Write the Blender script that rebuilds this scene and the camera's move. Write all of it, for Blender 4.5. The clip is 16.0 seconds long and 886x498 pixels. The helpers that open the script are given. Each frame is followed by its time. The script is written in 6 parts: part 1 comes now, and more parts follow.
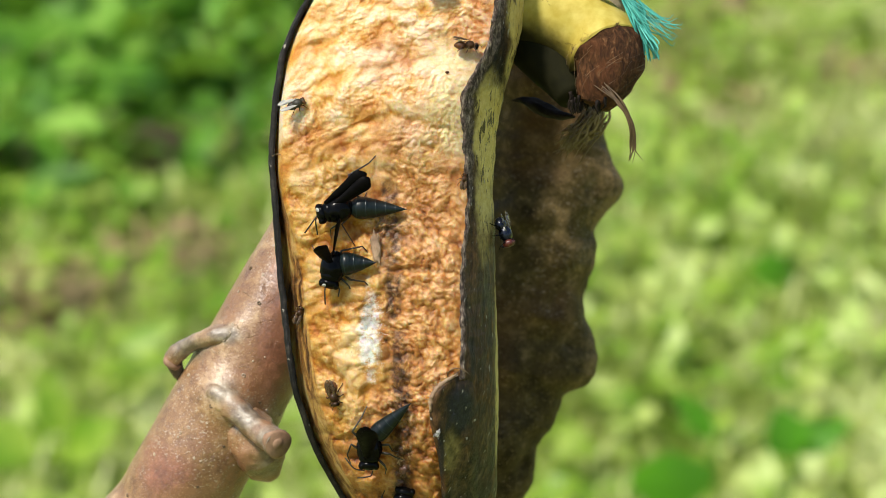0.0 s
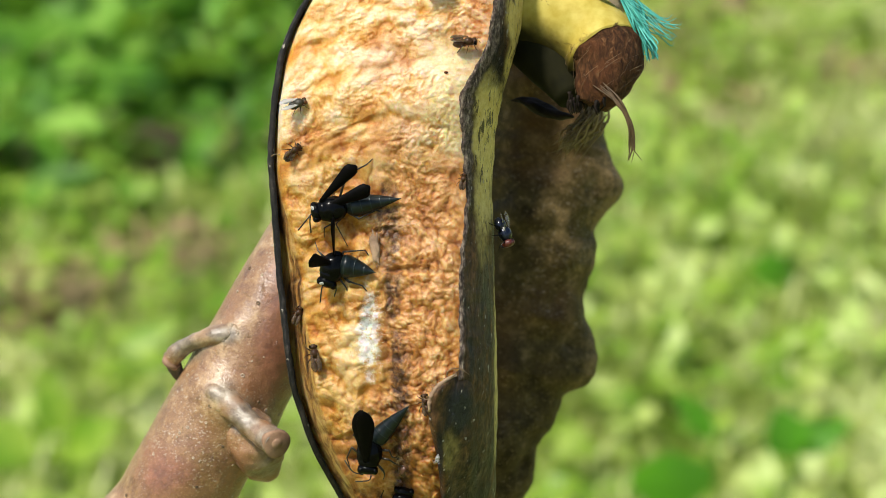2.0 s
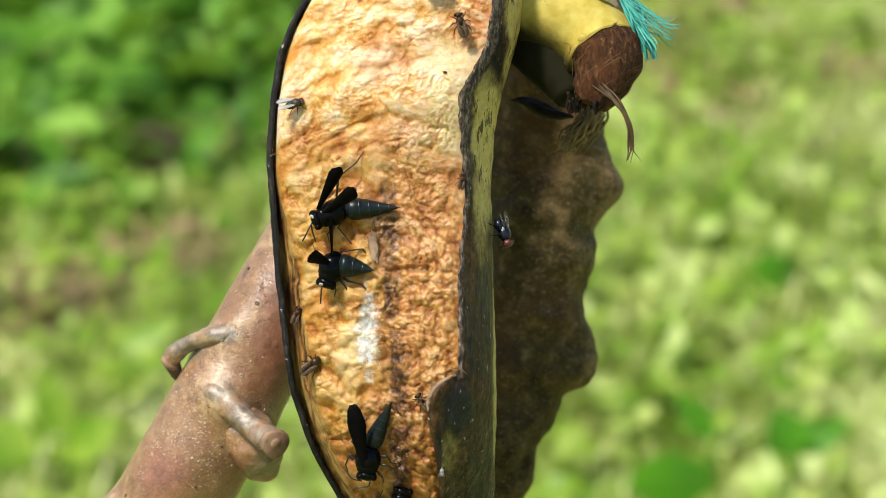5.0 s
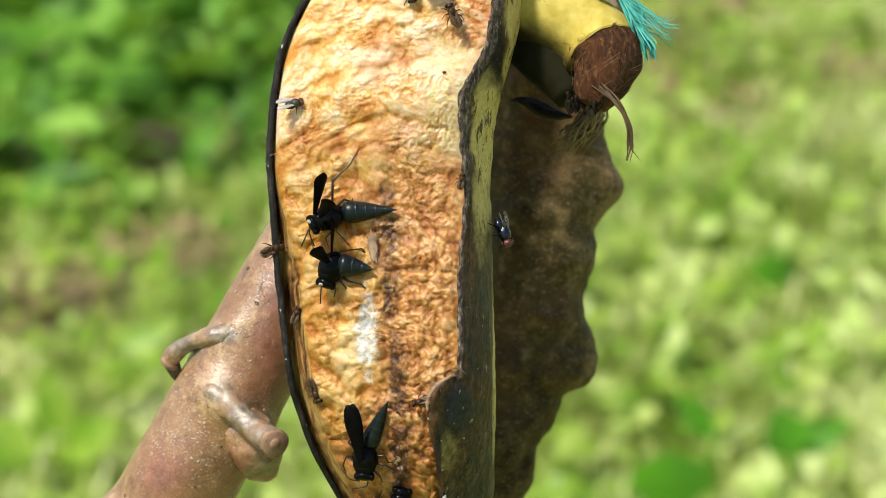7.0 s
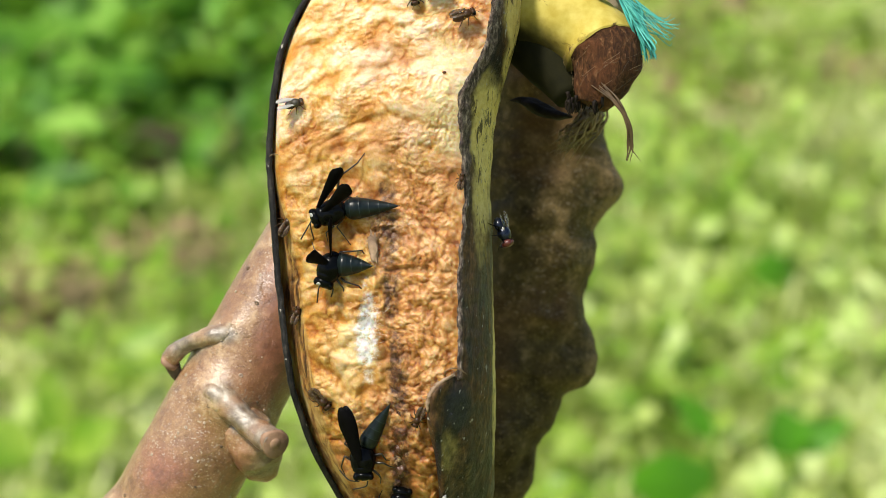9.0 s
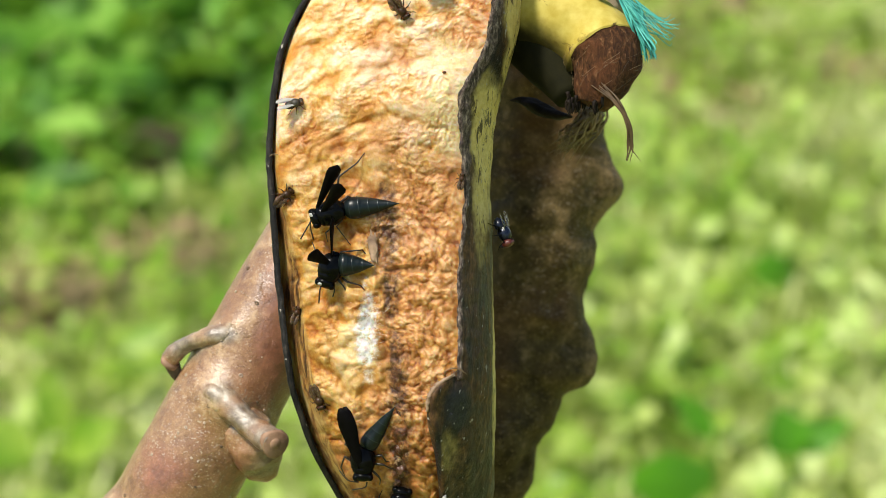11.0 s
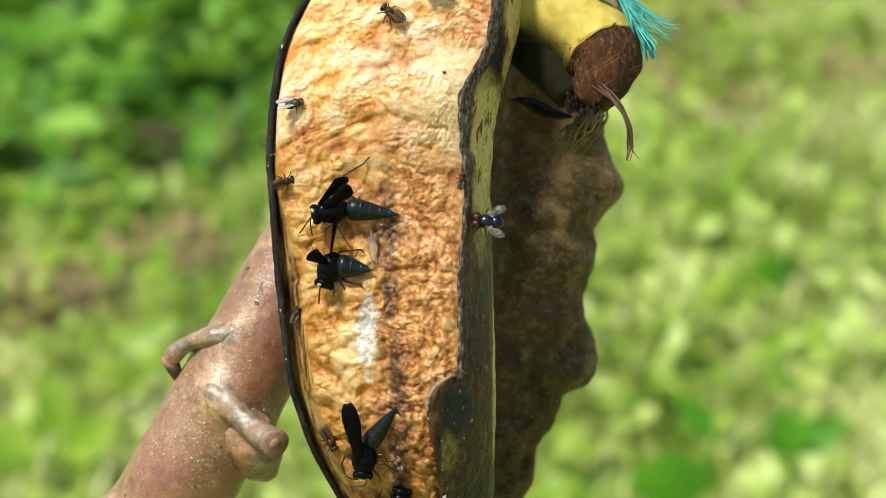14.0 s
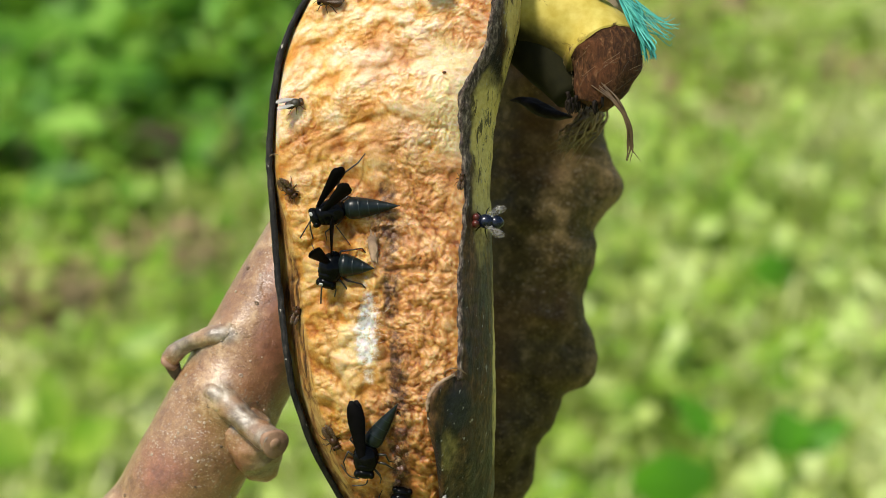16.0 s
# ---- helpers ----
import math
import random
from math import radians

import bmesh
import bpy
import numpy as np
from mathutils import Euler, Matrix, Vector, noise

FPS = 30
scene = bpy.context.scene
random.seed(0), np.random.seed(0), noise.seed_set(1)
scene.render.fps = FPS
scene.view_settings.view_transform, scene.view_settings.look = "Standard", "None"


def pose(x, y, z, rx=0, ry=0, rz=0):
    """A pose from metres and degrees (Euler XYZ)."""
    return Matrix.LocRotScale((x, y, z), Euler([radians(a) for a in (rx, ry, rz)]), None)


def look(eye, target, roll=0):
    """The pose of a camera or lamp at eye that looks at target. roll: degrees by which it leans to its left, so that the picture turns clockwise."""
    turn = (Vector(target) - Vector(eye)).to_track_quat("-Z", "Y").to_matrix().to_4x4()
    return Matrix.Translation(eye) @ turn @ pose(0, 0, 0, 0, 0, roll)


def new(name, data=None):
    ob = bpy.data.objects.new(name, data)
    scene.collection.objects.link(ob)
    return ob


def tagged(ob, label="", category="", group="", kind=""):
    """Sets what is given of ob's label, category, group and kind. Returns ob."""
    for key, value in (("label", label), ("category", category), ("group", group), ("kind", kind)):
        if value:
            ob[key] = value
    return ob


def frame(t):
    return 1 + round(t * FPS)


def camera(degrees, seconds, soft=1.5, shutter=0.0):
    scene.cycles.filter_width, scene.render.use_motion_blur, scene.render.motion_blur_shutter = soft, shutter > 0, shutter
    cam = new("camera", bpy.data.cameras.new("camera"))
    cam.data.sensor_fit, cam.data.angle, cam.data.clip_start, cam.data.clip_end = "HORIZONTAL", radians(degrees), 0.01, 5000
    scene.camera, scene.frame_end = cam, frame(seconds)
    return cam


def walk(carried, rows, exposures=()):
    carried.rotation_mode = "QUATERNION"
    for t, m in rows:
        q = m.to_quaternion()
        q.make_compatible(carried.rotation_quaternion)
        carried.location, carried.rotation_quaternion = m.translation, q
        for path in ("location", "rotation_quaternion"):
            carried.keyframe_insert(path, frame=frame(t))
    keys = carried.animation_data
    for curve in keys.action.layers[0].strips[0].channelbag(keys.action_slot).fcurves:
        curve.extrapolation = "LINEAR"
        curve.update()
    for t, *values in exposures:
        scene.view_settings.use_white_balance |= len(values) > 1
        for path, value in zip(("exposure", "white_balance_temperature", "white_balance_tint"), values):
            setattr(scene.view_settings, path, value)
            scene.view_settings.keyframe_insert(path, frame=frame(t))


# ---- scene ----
import functools

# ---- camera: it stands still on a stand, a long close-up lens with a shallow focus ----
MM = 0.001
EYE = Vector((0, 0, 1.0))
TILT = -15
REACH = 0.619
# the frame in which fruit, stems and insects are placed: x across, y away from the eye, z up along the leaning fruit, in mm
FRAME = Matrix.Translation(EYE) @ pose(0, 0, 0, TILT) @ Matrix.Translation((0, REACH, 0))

cam = camera(18.0, 16.0, 0.75)
cam.data.dof.use_dof = True
cam.data.dof.focus_distance = 0.612
cam.data.dof.aperture_fstop = 19.5
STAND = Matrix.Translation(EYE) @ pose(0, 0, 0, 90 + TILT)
walk(cam, [(0.0, STAND), (16.0, STAND)], exposures=[(0.0, 0.60), (3.5, 0.61), (7.0, 0.68), (9.0, 0.70), (12.5, 0.68), (14.0, 0.66), (16.0, 0.53)])

# ---- daylight ----
SUN_UP, SUN_SIDE = 57, -45  # elevation, and degrees to the left of straight behind the camera
world = bpy.data.worlds.new("sky")
scene.world = world
world.use_nodes = True
sky = world.node_tree.nodes.new("ShaderNodeTexSky")
sky.sky_type, sky.sun_disc = "NISHITA", False
sky.sun_elevation = radians(SUN_UP)
sky.sun_rotation = radians(180 - SUN_SIDE)
back = world.node_tree.nodes["Background"]
back.inputs[1].default_value = 0.10
world.node_tree.links.new(sky.outputs[0], back.inputs[0])
sun = new("sun", bpy.data.lights.new("sun", "SUN"))
sun.data.energy, sun.data.angle, sun.data.color = 3.6, radians(6), (1.0, 0.94, 0.83)
to_sun = Vector((math.sin(radians(SUN_SIDE)) * math.cos(radians(SUN_UP)), -math.cos(radians(SUN_SIDE)) * math.cos(radians(SUN_UP)), math.sin(radians(SUN_UP))))
sun.matrix_world = look(to_sun * 20, (0, 0, 0))


# ---- materials ----
class Nodes:
    """A small builder for procedural materials."""

    def __init__(self, name, rough=0.6, metal=0.0, spec=0.5):
        self.m = bpy.data.materials.new(name)
        self.m.use_nodes = True
        self.t = self.m.node_tree
        self.b = self.t.nodes["Principled BSDF"]
        self.b.inputs["Roughness"].default_value = rough
        self.b.inputs["Metallic"].default_value = metal
        self.b.inputs["Specular IOR Level"].default_value = spec
        self.co = self.t.nodes.new("ShaderNodeTexCoord").outputs["Object"]

    def node(self, kind, **sets):
        n = self.t.nodes.new(kind)
        for k, v in sets.items():
            setattr(n, k, v)
        return n

    def put(self, socket, value):
        if hasattr(value, "is_output"):
            self.t.links.new(value, socket)
        elif isinstance(value, (tuple, list)) and len(value) == 3 and socket.type == "RGBA":
            socket.default_value = (*value, 1)
        else:
            socket.default_value = value

    def math(self, op, a, b=0.0, c=0.0, clamp=False):
        n = self.node("ShaderNodeMath", operation=op, use_clamp=clamp)
        for s, v in zip(n.inputs, (a, b, c)):
            self.put(s, v)
        return n.outputs[0]

    def place(self, scale=(1, 1, 1), shift=(0, 0, 0), turn=(0, 0, 0)):
        n = self.node("ShaderNodeMapping")
        self.put(n.inputs[0], self.co)
        n.inputs["Location"].default_value = shift
        n.inputs["Rotation"].default_value = [radians(a) for a in turn]
        n.inputs["Scale"].default_value = scale
        return n.outputs[0]

    def noise(self, scale, detail=4, rough=0.55, co=None, warp=0.0):
        n = self.node("ShaderNodeTexNoise")
        self.put(n.inputs["Vector"], co or self.co)
        n.inputs["Scale"].default_value, n.inputs["Detail"].default_value = scale, detail
        n.inputs["Roughness"].default_value, n.inputs["Distortion"].default_value = rough, warp
        return n.outputs[0]

    def cells(self, scale, co=None, feature="F1"):
        n = self.node("ShaderNodeTexVoronoi", feature=feature)
        self.put(n.inputs["Vector"], co or self.co)
        n.inputs["Scale"].default_value = scale
        return n.outputs["Distance"]

    def fit(self, v, a, b, lo=0.0, hi=1.0):
        n = self.node("ShaderNodeMapRange", interpolation_type="SMOOTHSTEP")
        for s, x in zip(n.inputs, (v, a, b, lo, hi)):
            self.put(s, x)
        return n.outputs[0]

    def ramp(self, v, stops):
        n = self.node("ShaderNodeValToRGB")
        self.put(n.inputs[0], v)
        e = n.color_ramp.elements
        while len(e) < len(stops):
            e.new(0.5)
        for k, (p, c) in zip(e, stops):
            k.position, k.color = p, (*c, 1)
        return n.outputs[0]

    def mix(self, f, a, b, blend="MIX"):
        n = self.node("ShaderNodeMix", data_type="RGBA", blend_type=blend)
        self.put(n.inputs[0], f), self.put(n.inputs[6], a), self.put(n.inputs[7], b)
        return n.outputs[2]

    def axis(self, k):
        n = self.node("ShaderNodeSeparateXYZ")
        self.put(n.inputs[0], self.co)
        return n.outputs[k]

    def spot(self, centre, size, soft=0.5, wobble=0.0, grain=300):
        """1 inside a stain of that centre and half sizes (mm), fading to 0 outside, with a ragged edge."""
        n = self.node("ShaderNodeVectorMath", operation="SUBTRACT")
        self.put(n.inputs[0], self.co)
        n.inputs[1].default_value = [c * MM for c in centre]
        d = self.node("ShaderNodeVectorMath", operation="DIVIDE")
        self.put(d.inputs[0], n.outputs[0])
        d.inputs[1].default_value = [s * MM for s in size]
        l = self.node("ShaderNodeVectorMath", operation="LENGTH")
        self.put(l.inputs[0], d.outputs[0])
        r = l.outputs["Value"]
        if wobble:
            r = self.math("ADD", r, self.math("MULTIPLY", self.math("SUBTRACT", self.noise(grain), 0.5), wobble))
        return self.fit(r, 1.0, soft, 0.0, 1.0)

    def random(self):
        return self.node("ShaderNodeObjectInfo").outputs["Random"]

    def island(self):
        return self.node("ShaderNodeNewGeometry").outputs["Random Per Island"]

    def bump(self, height, strength=0.4, distance=0.0003):
        n = self.node("ShaderNodeBump")
        n.inputs["Strength"].default_value, n.inputs["Distance"].default_value = strength, distance
        self.put(n.inputs["Height"], height)
        self.put(self.b.inputs["Normal"], n.outputs[0])

    def done(self, colour, rough=None):
        self.put(self.b.inputs["Base Color"], colour)
        if rough is not None:
            self.put(self.b.inputs["Roughness"], rough)
        return self.m


def plain(name, dark, light, grain, rough=0.5, bump=0.3, depth=0.0002, metal=0.0, spec=0.5):
    """A surface between two colours, mottled at two scales, with fine relief."""
    n = Nodes(name, rough, metal, spec)
    a, b = n.noise(grain), n.noise(grain * 0.13, 3)
    v = n.math("ADD", n.math("MULTIPLY", a, 0.6), n.math("MULTIPLY", b, 0.4))
    n.bump(a, bump, depth)
    return n.done(n.ramp(v, [(0.3, dark), (0.7, light)]), n.fit(a, 0.2, 0.8, rough * 0.8, min(1, rough * 1.2)))


def flesh_material():
    n = Nodes("ripe_flesh", 0.36)
    fine, wide, broad = n.noise(700, 4, 0.6), n.noise(95, 4), n.noise(48, 3, 0.5)
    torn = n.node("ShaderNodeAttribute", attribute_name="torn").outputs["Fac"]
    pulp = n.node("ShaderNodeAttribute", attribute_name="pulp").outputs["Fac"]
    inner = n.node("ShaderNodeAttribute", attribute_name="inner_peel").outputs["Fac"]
    # pulp is low between lumps, so the ramps colour those places deeper
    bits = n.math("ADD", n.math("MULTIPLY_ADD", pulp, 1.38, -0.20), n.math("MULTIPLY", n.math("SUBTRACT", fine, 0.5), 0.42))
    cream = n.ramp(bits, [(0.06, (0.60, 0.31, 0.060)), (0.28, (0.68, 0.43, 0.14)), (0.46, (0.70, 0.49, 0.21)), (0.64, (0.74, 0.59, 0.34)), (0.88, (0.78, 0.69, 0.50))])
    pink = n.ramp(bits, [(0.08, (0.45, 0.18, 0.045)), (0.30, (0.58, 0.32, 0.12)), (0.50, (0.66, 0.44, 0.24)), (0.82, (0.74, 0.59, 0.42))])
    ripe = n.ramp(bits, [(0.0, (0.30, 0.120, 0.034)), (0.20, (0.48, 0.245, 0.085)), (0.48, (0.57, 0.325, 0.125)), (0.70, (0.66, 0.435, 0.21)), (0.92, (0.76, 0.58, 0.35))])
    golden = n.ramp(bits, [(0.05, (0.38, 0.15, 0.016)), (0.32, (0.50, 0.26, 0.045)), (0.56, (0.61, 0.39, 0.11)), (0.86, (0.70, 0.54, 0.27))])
    upper = n.mix(n.fit(n.math("ADD", broad, n.math("MULTIPLY", n.axis(0), 9.0)), 0.30, 0.56), cream, pink)
    low = n.fit(n.math("ADD", n.axis(2), n.math("MULTIPLY", n.math("SUBTRACT", wide, 0.5), 0.045)), 0.034, 0.010)
    side = n.math("ADD", n.axis(0), n.math("MULTIPLY", n.fit(n.axis(2), -0.032, -0.056), 0.02))
    right = n.fit(n.math("ADD", side, n.math("MULTIPLY", n.math("SUBTRACT", wide, 0.5), 0.016)), -0.0175, -0.0105)
    c = n.mix(low, upper, n.mix(right, golden, ripe))
    warm = n.math("MULTIPLY", n.spot((1, -12, -21), (7, 30, 10), 0.2, 1.4, 200), 0.75)
    c = n.mix(warm, c, n.mix(0.5, golden, ripe))
    # darker and more orange-brown towards the lower end
    deep = n.fit(n.math("ADD", n.axis(2), n.math("MULTIPLY", n.math("SUBTRACT", wide, 0.5), 0.03)), -0.032, -0.048)
    c = n.mix(n.math("MULTIPLY", deep, 0.65), c, n.ramp(bits, [(0.10, (0.14, 0.038, 0.005)), (0.40, (0.33, 0.130, 0.020)), (0.80, (0.52, 0.28, 0.075))]))
    # pale firm flesh by the folded rim, orange and pinkish bruises, the browned seam, dry white mould
    firm = n.math("MAXIMUM", n.spot((2.5, -12, 37), (8.5, 30, 13), 0.45, 0.9, 200), n.spot((2.5, -12, 26), (5.5, 30, 9), 0.4, 1.0, 200))
    c = n.mix(n.math("MULTIPLY", firm, 0.9), c, n.ramp(bits, [(0.15, (0.62, 0.47, 0.20)), (0.45, (0.72, 0.63, 0.38)), (0.8, (0.77, 0.72, 0.50))]))
    for at, size, share in (((-27, -12, 24), (10, 30, 6), 0.75), ((-20, -12, 12), (9, 30, 5), 0.55), ((-17, -12, 30), (9, 30, 4), 0.5), ((-13, -12, 22), (7, 30, 4), 0.65), ((-25, -12, 52), (10, 30, 3), 0.35)):
        c = n.mix(n.math("MULTIPLY", n.spot(at, size, 0.2, 1.9, 190), share), c, n.ramp(bits, [(0.10, (0.28, 0.080, 0.010)), (0.35, (0.45, 0.175, 0.030)), (0.75, (0.60, 0.34, 0.105))]))
    for at, size, share in (((-8, -12, 25), (9, 30, 8), 0.7), ((-12, -12, 41), (8, 30, 6), 0.7), ((0.7, -12, 16.5), (4.5, 30, 4), 0.6), ((-31, -12, 30), (3.5, 30, 22), 0.4), ((-3, -12, 4), (7, 30, 9), 0.5), ((-13, -12, 7), (8, 30, 9), 0.6)):
        c = n.mix(n.math("MULTIPLY", n.spot(at, size, 0.2, 1.8, 230), share), c, n.ramp(bits, [(0.12, (0.34, 0.13, 0.035)), (0.42, (0.52, 0.285, 0.12)), (0.8, (0.68, 0.48, 0.31))]))
    c = n.mix(n.math("MULTIPLY", n.spot((-21, -12, -20), (5.5, 30, 11), 0.2, 1.4, 300), 0.7), c, n.ramp(bits, [(0.1, (0.70, 0.40, 0.10)), (0.3, (0.84, 0.64, 0.30)), (0.7, (0.93, 0.86, 0.66))]))
    # tears and the hollows between lumps get a darker orange
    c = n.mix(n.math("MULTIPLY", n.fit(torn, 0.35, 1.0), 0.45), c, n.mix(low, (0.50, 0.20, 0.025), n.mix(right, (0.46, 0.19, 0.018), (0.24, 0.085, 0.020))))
    broken = n.fit(n.noise(300, 5, 0.65, warp=0.3), 0.36, 0.58, 0.22, 0.92)
    for at, size in (((-11.8, -12, 12.6), (3.0, 30, 2.6)), ((-11.6, -12, 4), (5.0, 30, 8)), ((-10.8, -12, -8), (2.6, 30, 13)), ((-10.0, -12, -24), (1.8, 30, 12)), ((-8.8, -12, -40), (3.0, 30, 27)), ((-9, -12, -53), (3.4, 30, 7))):
        c = n.mix(n.math("MULTIPLY", n.spot(at, size, 0.4, 1.9, 290), broken), c, (0.055, 0.018, 0.008))
    mould = n.math("MULTIPLY", n.spot((-15.8, -12, -18), (3.1, 30, 12), 0.45, 1.6, 380), n.fit(n.noise(700, 6, 0.65), 0.28, 0.50))
    c = n.mix(mould, c, n.ramp(n.noise(1600, 3), [(0.3, (0.56, 0.53, 0.49)), (0.7, (0.78, 0.77, 0.74))]))
    dusty = n.math("MULTIPLY", n.spot((-9.2, -12, -45), (2.6, 30, 4), 0.3, 1.6, 380), n.fit(n.noise(700, 6, 0.65), 0.46, 0.6))
    c = n.mix(dusty, c, (0.50, 0.40, 0.30))
    crust = n.math("MULTIPLY", n.spot((-13.2, -12, -1.5), (2.2, 30, 5.5), 0.3, 1.0, 420), n.fit(n.noise(700, 5), 0.36, 0.6))
    c = n.mix(crust, c, (0.42, 0.27, 0.16))
    grit = n.ramp(n.noise(1250, 4, 0.7), [(0.34, (0.30, 0.27, 0.24)), (0.5, (0.50, 0.50, 0.49)), (0.66, (0.70, 0.70, 0.70))])
    c = n.mix(0.32, c, grit, "OVERLAY")
    # the flesh's dark specks, and the streaked inner peel left along the thin rim
    c = n.mix(n.math("MULTIPLY", n.fit(n.noise(1700, 2, 0.5), 0.70, 0.76), 0.5), c, (0.22, 0.10, 0.04))
    run = n.noise(430, 6, 0.65, n.place((1, 1, 0.12)), 0.5)
    fibres = n.ramp(run, [(0.36, (0.075, 0.036, 0.012)), (0.46, (0.30, 0.175, 0.055)), (0.56, (0.56, 0.40, 0.15)), (0.70, (0.66, 0.54, 0.30))])
    c = n.mix(n.fit(n.math("ADD", inner, n.math("MULTIPLY", n.math("SUBTRACT", wide, 0.5), 0.7)), 0.35, 0.62), c, fibres)
    n.bump(n.math("ADD", n.math("MULTIPLY", n.noise(620, 3, 0.5), 0.8), n.math("MULTIPLY", n.noise(1800, 4, 0.65), 0.8)), 0.42, 0.0004)
    n.b.inputs["Subsurface Weight"].default_value = 0.85
    n.b.inputs["Subsurface Radius"].default_value = (1.0, 0.50, 0.18)
    n.b.inputs["Subsurface Scale"].default_value = 0.0021
    n.b.inputs["Specular IOR Level"].default_value = 0.36
    wet = n.math("MAXIMUM", mould, n.math("MULTIPLY", inner, 0.8))
    # the whole is toned down, more strongly on the lower half
    return n.done(n.mix(n.math("SUBTRACT", 1.0, n.math("MULTIPLY", mould, 0.9)), c, n.mix(low, (0.90, 0.815, 0.75), (0.74, 0.62, 0.48)), "MULTIPLY"), n.fit(n.math("ADD", wet, n.math("MULTIPLY", n.noise(210, 3), 0.35)), 0.10, 0.24, 0.34, 0.62))


def peel_material():
    n = Nodes("blackened_peel", 0.5, 0.0, 0.24)
    fine, wide = n.noise(700, 6, 0.7), n.noise(75, 5, 0.6, n.place((1, 1, 0.6)), 0.8)
    grain = n.noise(330, 6, 0.7, n.place((1.6, 1.6, 0.22)), 0.8)
    crust = n.node("ShaderNodeAttribute", attribute_name="crust").outputs["Fac"]
    both = n.math("ADD", n.math("MULTIPLY", grain, 0.55), n.math("MULTIPLY", fine, 0.45))
    black = n.ramp(both, [(0.40, (0.003, 0.003, 0.003)), (0.52, (0.013, 0.012, 0.011)), (0.61, (0.042, 0.036, 0.030)), (0.72, (0.13, 0.11, 0.085))])
    bronze = n.ramp(both, [(0.36, (0.010, 0.006, 0.003)), (0.50, (0.060, 0.030, 0.010)), (0.64, (0.17, 0.085, 0.027))])
    olive = n.ramp(both, [(0.40, (0.010, 0.008, 0.004)), (0.50, (0.055, 0.034, 0.013)), (0.60, (0.15, 0.095, 0.036)), (0.70, (0.30, 0.21, 0.085))])
    yellow = n.ramp(fine, [(0.3, (0.50, 0.36, 0.070)), (0.7, (0.74, 0.61, 0.23))])
    c = n.mix(n.math("MULTIPLY", n.fit(wide, 0.42, 0.56), n.fit(n.axis(0), -0.020, 0.0)), black, bronze)
    c = n.mix(n.math("MULTIPLY", n.spot((8.2, -14, 2), (3.4, 16, 12), 0.3, 1.5, 140), 0.75), c, bronze)
    c = n.mix(n.math("MULTIPLY", n.spot((6.5, -14, -10), (3.0, 16, 11), 0.3, 1.5, 140), 0.6), c, bronze)
    # yellow skin left along the fold, cracked with black
    keep = n.math("MAXIMUM", n.spot((10.2, -8, 25), (5.0, 18, 16), 0.6, 0.9, 150), n.math("MULTIPLY", n.spot((9.6, -10, 9), (3.4, 14, 13), 0.4, 1.4, 140), 0.9))
    keep = n.math("MAXIMUM", keep, n.spot((16.2, -3, 46), (3.8, 18, 18), 0.55, 0.8, 140))
    keep = n.math("MAXIMUM", keep, n.math("MULTIPLY", n.spot((12.0, -3, -22), (0.8, 14, 44), 0.4, 0.9, 150), 0.9))
    keep = n.math("MULTIPLY", keep, n.math("SUBTRACT", 1.0, n.math("MULTIPLY", n.spot((12.5, -10, 45), (3.0, 18, 7), 0.5, 0.8, 160), 0.95)))
    cracks = n.fit(n.noise(240, 6, 0.65, n.place((1.5, 1.5, 0.5)), 1.6), 0.54, 0.60)
    c = n.mix(keep, c, n.mix(n.math("MULTIPLY", cracks, 0.9), yellow, (0.030, 0.020, 0.010)))
    # the lobe: blue-black at its upper end, olive and yellowish lower down
    c = n.mix(n.math("MULTIPLY", n.spot((3.4, -15, -34), (4.8, 14, 7), 0.35, 0.9, 130), 0.95), c, n.ramp(fine, [(0.4, (0.006, 0.008, 0.010)), (0.7, (0.030, 0.034, 0.038))]))
    c = n.mix(n.math("MULTIPLY", n.spot((2.0, -14, -44), (3.0, 18, 6), 0.45, 1.0, 160), 0.9), c, n.ramp(fine, [(0.35, (0.10, 0.075, 0.018)), (0.7, (0.34, 0.26, 0.08))]))
    c = n.mix(n.math("MULTIPLY", n.spot((4.8, -13, -50), (4.4, 18, 9), 0.3, 1.3, 130), 0.9), c, olive)
    c = n.mix(n.math("MULTIPLY", n.spot((9.3, -10, -44), (2.9, 18, 15), 0.3, 1.3, 130), 0.8), c, olive)
    c = n.mix(n.math("MULTIPLY", n.spot((-0.4, -15, -45), (1.1, 14, 10), 0.4, 1.0, 200), 0.9), c, (0.008, 0.009, 0.010))
    # ragged, crumbling lip of the opening
    lip = n.ramp(n.noise(1100, 5, 0.75, n.place((1, 1, 0.5))), [(0.34, (0.012, 0.008, 0.006)), (0.47, (0.070, 0.048, 0.038)), (0.57, (0.20, 0.15, 0.115)), (0.68, (0.44, 0.36, 0.26))])
    c = n.mix(n.fit(n.math("ADD", crust, n.math("MULTIPLY", n.math("SUBTRACT", fine, 0.5), 0.5)), 0.4, 0.6), c, lip)
    c = n.mix(n.fit(n.noise(950, 3, 0.5, n.place((1, 1, 0.6))), 0.67, 0.72), c, (0.34, 0.31, 0.26))
    n.bump(n.math("ADD", grain, n.math("ADD", n.math("MULTIPLY", fine, 0.8), n.math("MULTIPLY", n.math("MULTIPLY", crust, n.noise(900, 5, 0.7)), 2.0))), 0.7, 0.0006)
    return n.done(c, n.fit(n.math("ADD", wide, n.math("MULTIPLY", crust, 0.5)), 0.3, 0.7, 0.30, 0.62))


